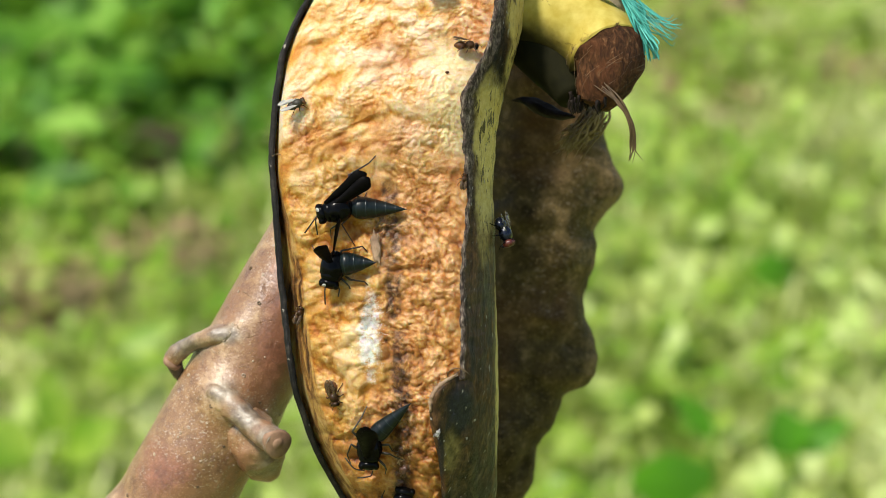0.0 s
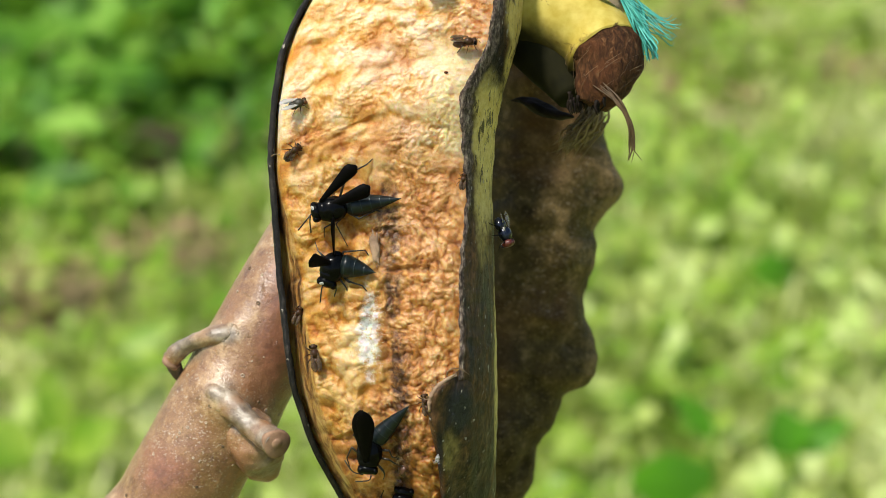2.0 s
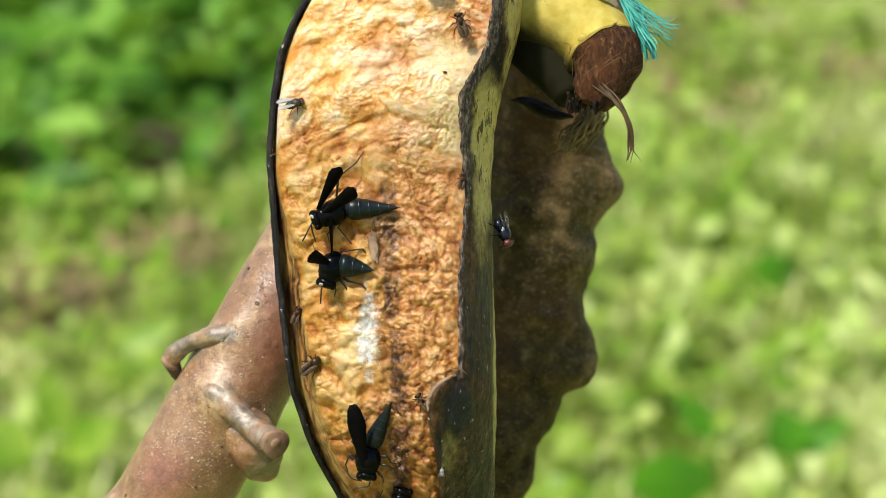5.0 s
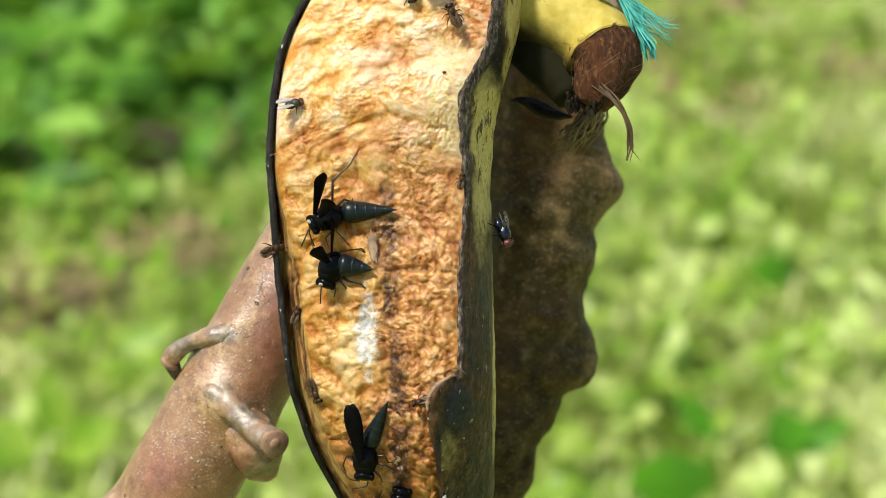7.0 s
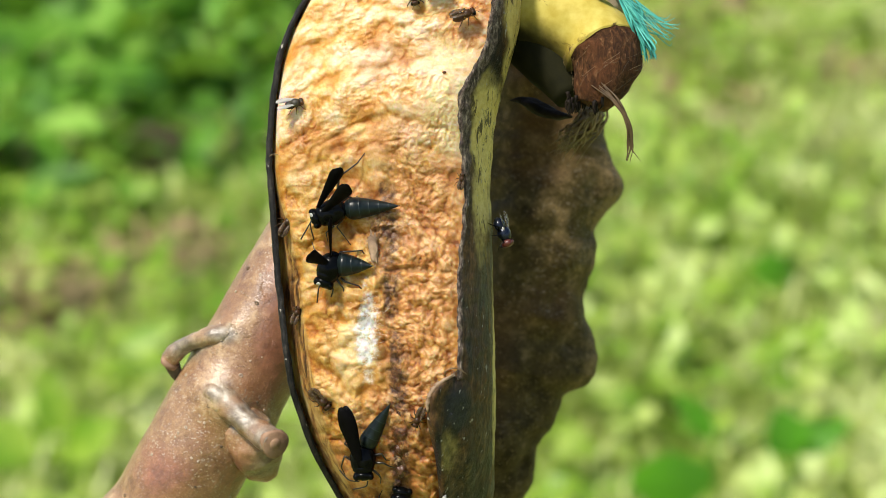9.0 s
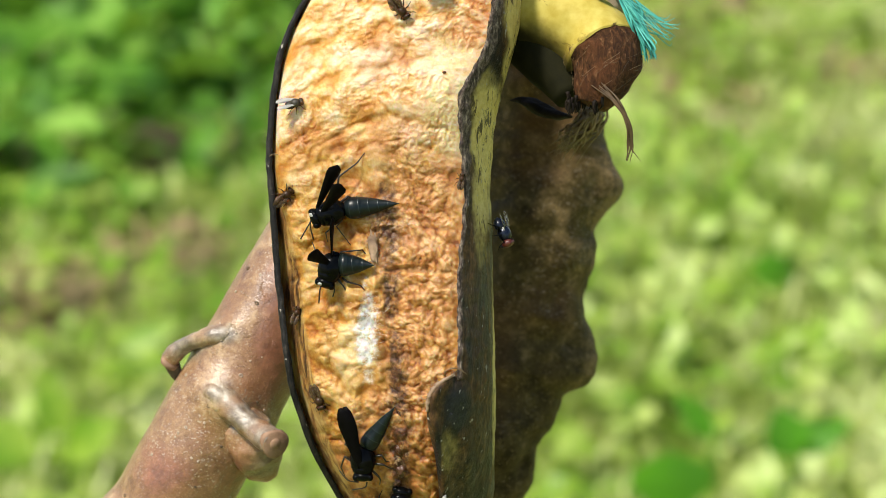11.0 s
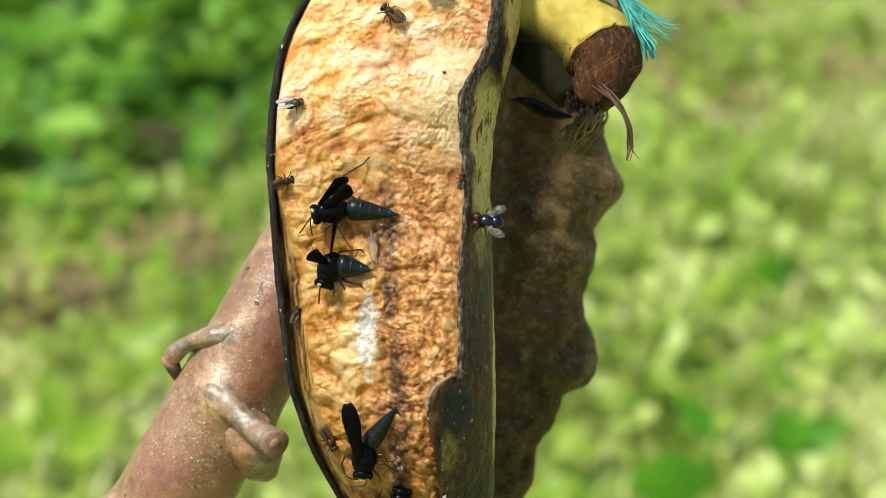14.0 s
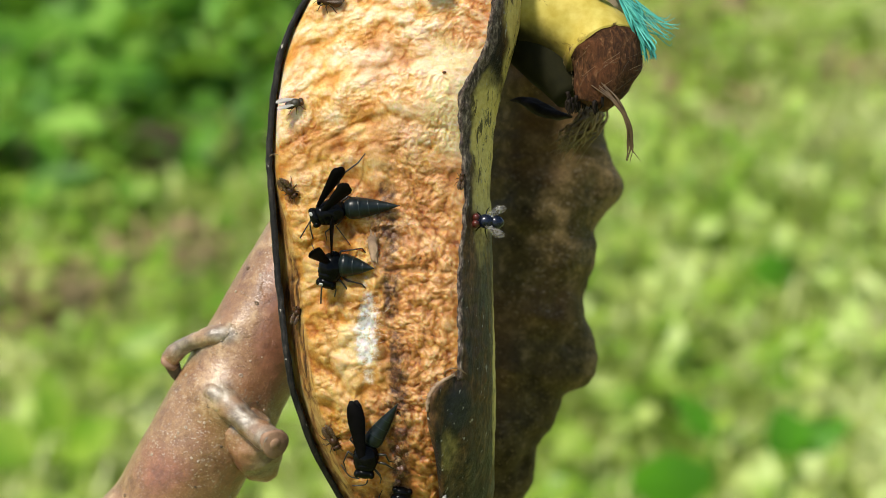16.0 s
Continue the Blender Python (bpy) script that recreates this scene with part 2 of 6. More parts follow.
def bark_material(name, dark, mid, light, red, scale=1.0, spec=0.35, pale=0.5, grey=(), coat=0.0, ruddy_shaded=()):
    n = Nodes(name, 0.55, 0.0, spec)
    fine, wide = n.noise(380 * scale, 6, 0.65), n.noise(45 * scale, 4, 0.6)
    c = n.ramp(n.math("ADD", n.math("MULTIPLY", fine, 0.5), n.math("MULTIPLY", wide, 0.5)), [(0.34, dark), (0.5, mid), (0.66, light)])
    c = n.mix(n.fit(n.noise(28 * scale, 3, 0.5, n.place((1, 1, 1), (3, 1, 2))), 0.5, 0.66), c, red)
    flecks = n.math("MULTIPLY", n.fit(n.noise(1300 * scale, 3, 0.5, n.place((1, 1, 1.6), (5, 2, 1))), 0.58, 0.68), n.fit(n.noise(70 * scale, 3), 0.42, 0.60))
    c = n.mix(n.math("MULTIPLY", flecks, pale), c, (0.46, 0.38, 0.29))
    c = n.mix(n.math("MULTIPLY", n.fit(n.noise(2300 * scale, 3, 0.6), 0.56, 0.70), 0.45), c, light)
    c = n.mix(n.math("MULTIPLY", n.fit(n.noise(1500 * scale, 4, 0.6, n.place((1, 1, 2.2), (2, 2, 2))), 0.56, 0.66), 0.5), c, dark)
    scars = n.fit(n.noise(170 * scale, 6, 0.7, n.place((1, 1, 1), (1, 7, 3)), 1.5), 0.60, 0.66)
    c = n.mix(n.math("MULTIPLY", scars, 0.35), c, tuple(v * 0.45 for v in mid))
    # red bark patches that also darken a side as painted shade
    for at, size in ruddy_shaded:
        c = n.mix(n.math("MULTIPLY", n.spot(at, size, 0.2, 1.2, 90), 0.8), c, n.ramp(fine, [(0.3, (0.09, 0.028, 0.013)), (0.7, (0.33, 0.115, 0.06))]))
    for at, size in grey:
        c = n.mix(n.math("MULTIPLY", n.spot(at, size, 0.3, 0.9, 120), 0.85), c, n.ramp(fine, [(0.3, (0.055, 0.043, 0.028)), (0.5, (0.165, 0.137, 0.095)), (0.7, (0.36, 0.315, 0.24))]))
    n.bump(n.math("ADD", n.math("ADD", fine, n.math("MULTIPLY", n.noise(1600 * scale, 4, 0.6), 0.5)), n.math("MULTIPLY", scars, 0.5)), 0.55, 0.0004)
    n.b.inputs["Coat Weight"].default_value, n.b.inputs["Coat Roughness"].default_value = coat, 0.33
    n.t.links.new(n.b.inputs["Normal"].links[0].from_socket, n.b.inputs["Coat Normal"])
    return n.done(c, n.fit(fine, 0.3, 0.7, 0.42, 0.7))


def leaf_material(name, dark, mid, light, through_light=0.35, rough=0.5, spec=0.3):
    n = Nodes(name, rough, 0.0, spec)
    deep = n.place((1, 0.4, 1))
    patch = n.math("ADD", n.math("MULTIPLY", n.noise(3.2, 2, co=deep), 0.45), n.math("MULTIPLY", n.noise(15, 3, co=deep), 0.55))
    v = n.math("ADD", n.math("MULTIPLY", n.island(), 0.35), n.math("MULTIPLY", n.fit(patch, 0.35, 0.65), 0.65))
    c = n.ramp(v, [(0.2, dark), (0.5, mid), (0.8, light)])
    n.put(n.b.inputs["Base Color"], c)
    tr = n.node("ShaderNodeBsdfTranslucent")
    n.put(tr.inputs[0], n.mix(0.5, c, (0.25, 0.35, 0.03)))
    mixed = n.node("ShaderNodeMixShader")
    mixed.inputs[0].default_value = through_light
    n.t.links.new(n.b.outputs[0], mixed.inputs[1])
    n.t.links.new(tr.outputs[0], mixed.inputs[2])
    n.t.links.new(mixed.outputs[0], n.t.nodes["Material Output"].inputs[0])
    return n.m


def wing_material(name, colour, see, rough=0.25, spec=0.5):
    n = Nodes(name, rough, 0.0, spec)
    veins = n.fit(n.cells(900, n.place((0.5, 1, 1)), "DISTANCE_TO_EDGE"), 0.02, 0.06)
    n.bump(veins, 0.3, 0.00005)
    c = n.mix(n.math("MULTIPLY", veins, 0.7), tuple(v * 0.4 for v in colour), colour)
    n.put(n.b.inputs["Alpha"], n.fit(veins, 0, 1, 1.0, see))
    return n.done(c)


# bare patches in the lawn: across, away, half width in metres
BARE = [(0.50, 5.34, 0.16), (0.71, 4.86, 0.12), (-0.54, 4.12, 0.13), (-0.54, 3.44, 0.10), (-0.35, 3.65, 0.07), (0.46, 4.47, 0.12), (0.37, 4.86, 0.10), (-0.47, 3.45, 0.10), (0.60, 5.69, 0.14)]


def ground_material():
    n = Nodes("lawn_soil", 0.9, 0.0, 0.2)
    wide, mid, fine = n.noise(1.3, 4), n.noise(8, 4), n.noise(60, 4)
    moss = n.ramp(mid, [(0.3, (0.13, 0.19, 0.03)), (0.55, (0.33, 0.39, 0.10)), (0.75, (0.52, 0.54, 0.21))])
    earth = n.ramp(fine, [(0.3, (0.10, 0.065, 0.035)), (0.7, (0.38, 0.27, 0.16))])
    n.bump(fine, 0.6, 0.01)
    c = n.mix(n.fit(n.math("ADD", wide, n.math("MULTIPLY", mid, 0.3)), 0.63, 0.79), moss, earth)
    for x, y, r in BARE:
        c = n.mix(n.math("MULTIPLY", n.spot((x * 1000, y * 1000, 0), (r * 1000, r * 1600, 900), 0.2, 1.2, 9), 0.85), c, earth)
    return n.done(c)


FLESH, PEEL = flesh_material(), peel_material()
# reddish bark; its right side is coloured darker in place of shade
BARK = bark_material("smooth_bark", (0.12, 0.045, 0.015), (0.27, 0.142, 0.056), (0.53, 0.36, 0.19), (0.25, 0.100, 0.040), 1.0, 0.6, 0.85, grey=(((-50, 27, -19.6), (6.5, 12, 3.2)), ((-58, 31, -22.5), (9, 10, 5)), ((-51, 24, -33), (6, 10, 4.2)), ((-45, 20, -38.5), (6.4, 9, 5.6)), ((-39, 15, -43.4), (6, 9, 5.4)), ((-41, 27, -48), (5, 9, 7))), coat=0.9, ruddy_shaded=(((-37.5, 27, -21), (7, 16, 19)), ((-64, 27, -52), (10, 16, 6)), ((-34, 27, -2), (6, 16, 14)), ((-46, 27, -54), (9, 14, 9))))
OLD_BARK = bark_material("old_bark", (0.012, 0.008, 0.003), (0.075, 0.054, 0.018), (0.30, 0.205, 0.095), (0.085, 0.042, 0.016), 0.6, 0.08, 0.2)
STUB = plain("grey_stub", (0.085, 0.063, 0.034), (0.36, 0.29, 0.185), 420, 0.5, 0.6, 0.0004)
SCAR = plain("torn_bark", (0.04, 0.028, 0.014), (0.19, 0.13, 0.072), 350, 0.8, 0.8, 0.0006)
CUT = plain("cut_wood", (0.14, 0.075, 0.04), (0.38, 0.23, 0.14), 500, 0.7, 0.5, 0.0003)
HUSK = plain("brown_fibre", (0.030, 0.012, 0.005), (0.20, 0.085, 0.034), 800, 0.75, 0.8, 0.0006)
FLAKE = plain("dry_flake", (0.15, 0.085, 0.045), (0.42, 0.29, 0.18), 500, 0.8, 0.9, 0.0006)
PALE_HUSK = plain("pale_husk", (0.10, 0.068, 0.034), (0.34, 0.25, 0.14), 350, 0.8, 0.9, 0.0008)
PORE = plain("pale_bark_pore", (0.30, 0.22, 0.15), (0.56, 0.46, 0.35), 900, 0.7)
MOULD = plain("white_mould", (0.58, 0.56, 0.52), (0.78, 0.77, 0.74), 900, 0.9)
CLOT = plain("brown_clot", (0.022, 0.008, 0.004), (0.11, 0.045, 0.020), 900, 0.3, 0.8, 0.0005)
STRAND = plain("dry_brown_strand", (0.040, 0.022, 0.009), (0.17, 0.105, 0.045), 500, 0.7, 0.4, 0.0002)
FIBRE = plain("dry_fibre", (0.10, 0.055, 0.025), (0.36, 0.24, 0.12), 500, 0.7, 0.4, 0.0002)


def crown_material():
    n = Nodes("crown_fibre_mat", 0.8, 0.0, 0.2)
    run = n.noise(900, 6, 0.7, n.place((1.0, 1.0, 0.45), turn=(0, 25, 0)), 0.8)
    c = n.ramp(run, [(0.32, (0.012, 0.005, 0.002)), (0.48, (0.050, 0.020, 0.006)), (0.60, (0.11, 0.046, 0.016)), (0.72, (0.26, 0.15, 0.07))])
    c = n.mix(n.fit(n.noise(160, 4), 0.45, 0.65, 0.0, 0.5), c, (0.10, 0.034, 0.011))
    n.bump(run, 1.0, 0.0008)
    return n.done(c)


CROWN = crown_material()
DRIED = plain("dried_dark_bract", (0.004, 0.003, 0.002), (0.022, 0.014, 0.009), 300, 0.7, 0.8, 0.0006, 0.0, 0.15)
# blackened peel, darkened further to stand in for shade under the neck
KEEL = plain("shaded_black_peel", (0.005, 0.0055, 0.0025), (0.020, 0.019, 0.008), 260, 0.75, 0.4, 0.0003, 0.0, 0.05)
TWINE = plain("green_twine", (0.018, 0.24, 0.20), (0.09, 0.46, 0.38), 600, 0.55, 0.3, 0.0001)
BLACK = plain("black_shell", (0.0010, 0.0011, 0.0011), (0.003, 0.0032, 0.0032), 900, 0.2, 0.2, 0.00008, 0.0, 0.1)

WASP_LEG = plain("dark_brown_leg", (0.006, 0.004, 0.003), (0.030, 0.018, 0.011), 1200, 0.35)


def abdomen_material():
    """Blue-black plates with a thin pale hind edge on each."""
    n = Nodes("blue_black_shell", 0.36, 0.0, 0.30)
    fine = n.noise(1200, 4)
    edge = n.fit(n.math("FRACT", n.math("DIVIDE", n.math("ADD", n.axis(0), n.math("MULTIPLY", n.axis(1), 0.06)), 0.0021)), 0.10, 0.02)
    c = n.mix(n.math("MULTIPLY", edge, 0.14), n.ramp(fine, [(0.3, (0.0014, 0.0038, 0.0038)), (0.7, (0.0042, 0.0095, 0.0092))]), (0.09, 0.13, 0.13))
    n.bump(n.math("ADD", n.math("MULTIPLY", fine, 0.3), edge), 0.5, 0.0001)
    return n.done(c)


BLUE_BLACK = abdomen_material()
DARK_WING = plain("smoky_wing", (0.0012, 0.0010, 0.0010), (0.004, 0.0034, 0.0032), 700, 0.55, 0.3, 0.00005, 0.0, 0.05)
CLEAR_WING = wing_material("clear_wing", (0.30, 0.28, 0.23), 0.16)
AMBER_WING = wing_material("amber_wing", (0.11, 0.066, 0.030), 0.6, 0.4, 0.3)
PALE_WING = wing_material("pale_wing", (0.62, 0.60, 0.54), 0.5, 0.35, 0.4)
PALE_FLY = plain("pale_grey_fly_shell", (0.16, 0.155, 0.14), (0.42, 0.41, 0.38), 2500, 0.5)
FACE = plain("pale_face", (0.22, 0.22, 0.21), (0.50, 0.50, 0.47), 900, 0.35)
BEE_BROWN = plain("brown_bee_shell", (0.014, 0.006, 0.002), (0.070, 0.030, 0.010), 1500, 0.36, 0.3, 0.0002, 0.0, 0.25)
BEE_AMBER = plain("amber_bee_shell", (0.035, 0.012, 0.004), (0.14, 0.055, 0.016), 1500, 0.4, 0.3, 0.0002, 0.0, 0.3)
FLY_GREY = plain("grey_fly_shell", (0.008, 0.007, 0.004), (0.045, 0.036, 0.017), 2000, 0.5)
FLY_BLUE = plain("blue_fly_shell", (0.003, 0.005, 0.011), (0.009, 0.014, 0.032), 1500, 0.28, 0.2, 0.00005, 0.3)
RED_EYE = plain("red_eye", (0.045, 0.007, 0.004), (0.10, 0.019, 0.011), 2500, 0.4)
SOIL = ground_material()
GRASS = leaf_material("grass_blade", (0.14, 0.21, 0.024), (0.47, 0.57, 0.125), (0.86, 0.90, 0.44), 0.45)
TUFT = leaf_material("tuft_leaf", (0.22, 0.40, 0.035), (0.46, 0.64, 0.115), (0.72, 0.84, 0.32), 0.45, 0.5, 0.25)
LITTER = plain("dry_litter", (0.10, 0.075, 0.028), (0.34, 0.255, 0.105), 9, 0.8)
WEED = leaf_material("weed_leaf", (0.16, 0.33, 0.015), (0.37, 0.54, 0.06), (0.62, 0.74, 0.20), 0.45, 0.45, 0.4)
BROAD = leaf_material("broad_weed_leaf", (0.05, 0.20, 0.003), (0.09, 0.32, 0.005), (0.17, 0.44, 0.010), 0.4, 0.45, 0.4)
BUSH = leaf_material("bush_leaf", (0.05, 0.16, 0.012), (0.16, 0.38, 0.03), (0.36, 0.62, 0.10), 0.42)
TWIG = plain("bush_twig", (0.05, 0.035, 0.02), (0.14, 0.10, 0.06), 60, 0.8)


# ---- mesh helpers ----
def mesh(bm_or_data, name, material, smooth=True):
    me = bpy.data.meshes.new(name)
    if isinstance(bm_or_data, bmesh.types.BMesh):
        bmesh.ops.recalc_face_normals(bm_or_data, faces=bm_or_data.faces)
        bm_or_data.to_mesh(me)
        bm_or_data.free()
    else:
        me.from_pydata(*bm_or_data)
    if smooth:
        me.polygons.foreach_set("use_smooth", [True] * len(me.polygons))
    me.materials.append(material)
    me.update()
    return me


def part(name, bm, material, parent, label="", m=None):
    ob = new(name, mesh(bm, name, material))
    ob.parent = parent
    if m is not None:
        ob.matrix_basis = m
    return tagged(ob, label)


def thing(name, label, category, m=None, group=""):
    ob = new(name)
    ob.empty_display_size = 0.005
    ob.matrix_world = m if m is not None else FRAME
    return tagged(ob, label, category, group)


def tube(bm, pts, radii, n=8, flat=1.0, up=(0, 0, 1), shape=None, caps=True):
    """A tapering round rod through points in mm; shape(i, angle) scales single vertices."""
    pts = [Vector(p) * MM for p in pts]
    rings, up = [], Vector(up)
    for i, p in enumerate(pts):
        d = (pts[min(i + 1, len(pts) - 1)] - pts[max(i - 1, 0)]).normalized()
        side = d.cross(up)
        if side.length < 1e-4:
            side = d.cross(Vector((0.3, 1, 0.2)))
        side.normalize()
        top = side.cross(d)
        up = top
        r = radii[i] * MM if not isinstance(radii, (int, float)) else radii * MM
        ring = []
        for k in range(n):
            a = 2 * math.pi * k / n
            s = r * (shape(i, a) if shape else 1)
            ring.append(bm.verts.new(p + side * math.cos(a) * s + top * math.sin(a) * s * flat))
        rings.append(ring)
    for a, b in zip(rings, rings[1:]):
        for k in range(n):
            bm.faces.new((a[k], a[(k + 1) % n], b[(k + 1) % n], b[k]))
    if caps:
        bm.faces.new(rings[0][::-1])
        bm.faces.new(rings[-1])
    return bm


def curve(pts, n):
    """A smooth line of n points through the given ones."""
    p = [Vector(q) for q in pts]
    p = [p[0] * 2 - p[1], *p, p[-1] * 2 - p[-2]]
    out = []
    for j in range(n):
        f = j / (n - 1) * (len(p) - 3)
        i = min(int(f), len(p) - 4)
        t = f - i
        a, b, c, d = p[i:i + 4]
        out.append(0.5 * (2 * b + (c - a) * t + (2 * a - 5 * b + 4 * c - d) * t * t + (3 * b - a - 3 * c + d) * t ** 3))
    return out


def spread(values, n):
    """n radii drawn evenly from a short list."""
    return list(np.interp(np.linspace(0, 1, n), np.linspace(0, 1, len(values)), values))


def blob(bm, centre, size, turn=0, seg=16, rings=10, rough=0.0, tilt=0):
    """An ellipsoid in mm, a little uneven."""
    r = bmesh.ops.create_uvsphere(bm, u_segments=seg, v_segments=rings, radius=1)
    m = Matrix.Translation(Vector(centre) * MM) @ pose(0, 0, 0, 0, tilt, turn) @ Matrix.Diagonal((*[s * MM for s in size], 1))
    for v in r["verts"]:
        if rough:
            v.co *= 1 + rough * noise.noise(v.co * 2.3 + Vector(centre))
        v.co = m @ v.co
    return bm


def blend(v):
    v = max(0.0, min(1.0, v))
    return v * v * (3 - 2 * v)


def profile(pairs, span=2.5):
    """A smooth edge line from a few (height, across) pairs in mm."""
    z, x = zip(*sorted(pairs))
    return functools.lru_cache(None)(lambda v: float(np.mean(np.interp(v + np.linspace(-span, span, 9), z, x))))


# ---- ground, lawn and bushes behind ----
def ground_height(x, y):
    return 0.03 * noise.noise(Vector((x * 0.8, y * 0.8, 0))) + 0.012 * noise.noise(Vector((x * 4, y * 4, 3)))


def make_ground():
    xs = np.concatenate([[-900, -200, -40, -8], np.linspace(-3, 3, 61), [8, 40, 200, 900]])
    ys = np.concatenate([[-900, -200, -40, -8], np.linspace(-2, 12, 101), [20, 60, 250, 900]])
    verts = [(x, y, ground_height(x, y)) for y in ys for x in xs]
    w = len(xs)
    faces = [(j * w + i, j * w + i + 1, (j + 1) * w + i + 1, (j + 1) * w + i) for j in range(len(ys) - 1) for i in range(w - 1)]
    ob = new("ground", mesh((verts, [], faces), "ground", SOIL))
    tagged(ob, "uneven ground with short green grass and bare brown earth", "ground", kind="structure")


def make_grass():
    rng = np.random.default_rng(4)
    n = 64000
    y = 1.6 + 6.4 * rng.random(n) ** 1.15
    x = (rng.random(n) * 2 - 1) * (0.35 + 0.21 * y)
    keep = np.array([noise.noise(Vector((a * 1.6, b * 1.1, 7))) + 0.6 * noise.noise(Vector((a * 5, b * 4, 1))) for a, b in zip(x, y)])
    for u, v, r in BARE:
        keep -= 0.75 * np.exp(-((x - u) / r) ** 2 - ((y - v) / (1.6 * r)) ** 2)
    # a thinner growth over the rest of the lawn
    more = 52000
    u, v = rng.random(more) * 5.6 - 2.8, rng.random(more) * 10 - 1.5
    out = (v < 1.6) | (np.abs(u) > 0.33 + 0.21 * v)
    u, v = u[out], v[out]
    x, y, keep, n = np.concatenate([x, u]), np.concatenate([y, v]), np.concatenate([keep, rng.normal(0.2, 0.3, len(u))]), n + len(u)
    ok = keep > rng.normal(-0.30, 0.22, n) - 0.5 * np.clip(x + 0.1, -0.5, 0.4)
    x, y, keep = x[ok], y[ok], keep[ok]
    n = len(x)
    z = np.array([ground_height(a, b) for a, b in zip(x, y)])
    h = (0.035 + 0.06 * rng.random(n)) * (1 + 0.5 * keep)
    a, lean, wide = rng.random(n) * 6.283, 0.3 + 0.9 * rng.random(n), 0.0022 + 0.003 * rng.random(n)
    dx, dy = np.cos(a), np.sin(a)
    root = np.stack([x, y, z - 0.005], 1)
    side = np.stack([-dy * wide, dx * wide, 0 * x], 1)
    mid = root + np.stack([dx * h * lean * 0.35, dy * h * lean * 0.35, h * 0.65], 1)
    tip = root + np.stack([dx * h * lean, dy * h * lean, h * (1.1 - 0.45 * lean)], 1)
    verts = np.stack([root - side, root + side, mid + side, mid - side, tip], 1).reshape(-1, 3)
    base = np.arange(n) * 5
    quads = np.stack([base, base + 1, base + 2, base + 3], 1).tolist()
    tris = np.stack([base + 3, base + 2, base + 4], 1).tolist()
    ob = new("grass", mesh((verts.tolist(), [], quads + tris), "grass", GRASS))
    tagged(ob, "short sunlit green and yellowish grass blades of a lawn", "grass", kind="stuff")


def leaf_rows(length, width, bend, n=5):
    """Half widths, heights and positions along a leaf."""
    return [(length * i / n, width * math.sin(math.pi * min(1, (i / n) ** 0.75)) * 0.5 + 0.0004, bend * length * (i / n) ** 2) for i in range(n + 1)]


def leaf_mesh(bm, m, length, width, bend=-0.25, fold=0.25):
    last = None
    for s, w, d in leaf_rows(length, width, bend):
        row = [bm.verts.new(m @ Vector((s, y, d + abs(y) * fold))) for y in (-w, 0, w)]
        if last:
            bm.faces.new((last[0], last[1], row[1], row[0]))
            bm.faces.new((last[1], last[2], row[2], row[1]))
        last = row


def make_weed(at, size, count, seed, label="broad-leaved green weed growing in the lawn"):
    """A low plant: a short stalk and broad leaves held out on stems."""
    rnd = random.Random(seed)
    x, y, z = at
    ob = thing("weed_plant", label, "plant", pose(x, y, ground_height(x, y) - 0.01), "weeds in the lawn")
    bm = bmesh.new()
    tops = []
    for k in range(count):
        a = 6.283 * k / count + rnd.uniform(-0.5, 0.5)
        r, h = size * rnd.uniform(0.2, 0.9), 0.02 + max(z, 0.03) * rnd.uniform(0.6, 1.1)
        tops.append((a, r, h))
        tube(bm, [(0, 0, 0), (math.cos(a) * r * 300, math.sin(a) * r * 300, h * 600), (math.cos(a) * r * 1000, math.sin(a) * r * 1000, h * 1000)], [1.4, 1.1, 0.7], 5)
    part("stem", bm, WEED, ob)
    for a, r, h in tops:
        bm = bmesh.new()
        l = size * rnd.uniform(0.8, 1.3)
        leaf_mesh(bm, Matrix.Identity(4), l, l * rnd.uniform(0.55, 0.8))
        part("leaf", bm, WEED, ob, m=Matrix.Translation((math.cos(a) * r, math.sin(a) * r, h)) @ pose(0, 0, 0, rnd.uniform(-25, 25), rnd.uniform(10, 55), -90 + rnd.uniform(-75, 75)))
    return ob


def make_weeds():
    bm = bmesh.new()
    rnd = random.Random(11)
    for k in range(1900):
        y = 2.2 + 5 * rnd.random()
        x = rnd.uniform(-1, 1) * (0.3 + 0.2 * y)
        if noise.noise(Vector((x * 1.3, y * 1.1, 20))) < rnd.uniform(-0.25, 0.35) + 0.7 * max(-0.5, min(0.3, x)):
            continue
        h = ground_height(x, y)
        for j in range(rnd.randint(3, 7)):
            l = rnd.uniform(0.02, 0.05)
            m = Matrix.Translation((x + rnd.gauss(0, 0.03), y + rnd.gauss(0, 0.03), h + rnd.uniform(0.02, 0.09))) @ pose(0, 0, 0, rnd.uniform(-40, 40), rnd.uniform(-30, 50), rnd.uniform(0, 360))
            leaf_mesh(bm, m, l, l * rnd.uniform(0.45, 0.8))
    ob = new("small_weeds", mesh(bm, "small_weeds", WEED))
    tagged(ob, "many small broad-leaved green weeds among the grass", "weeds", kind="stuff")


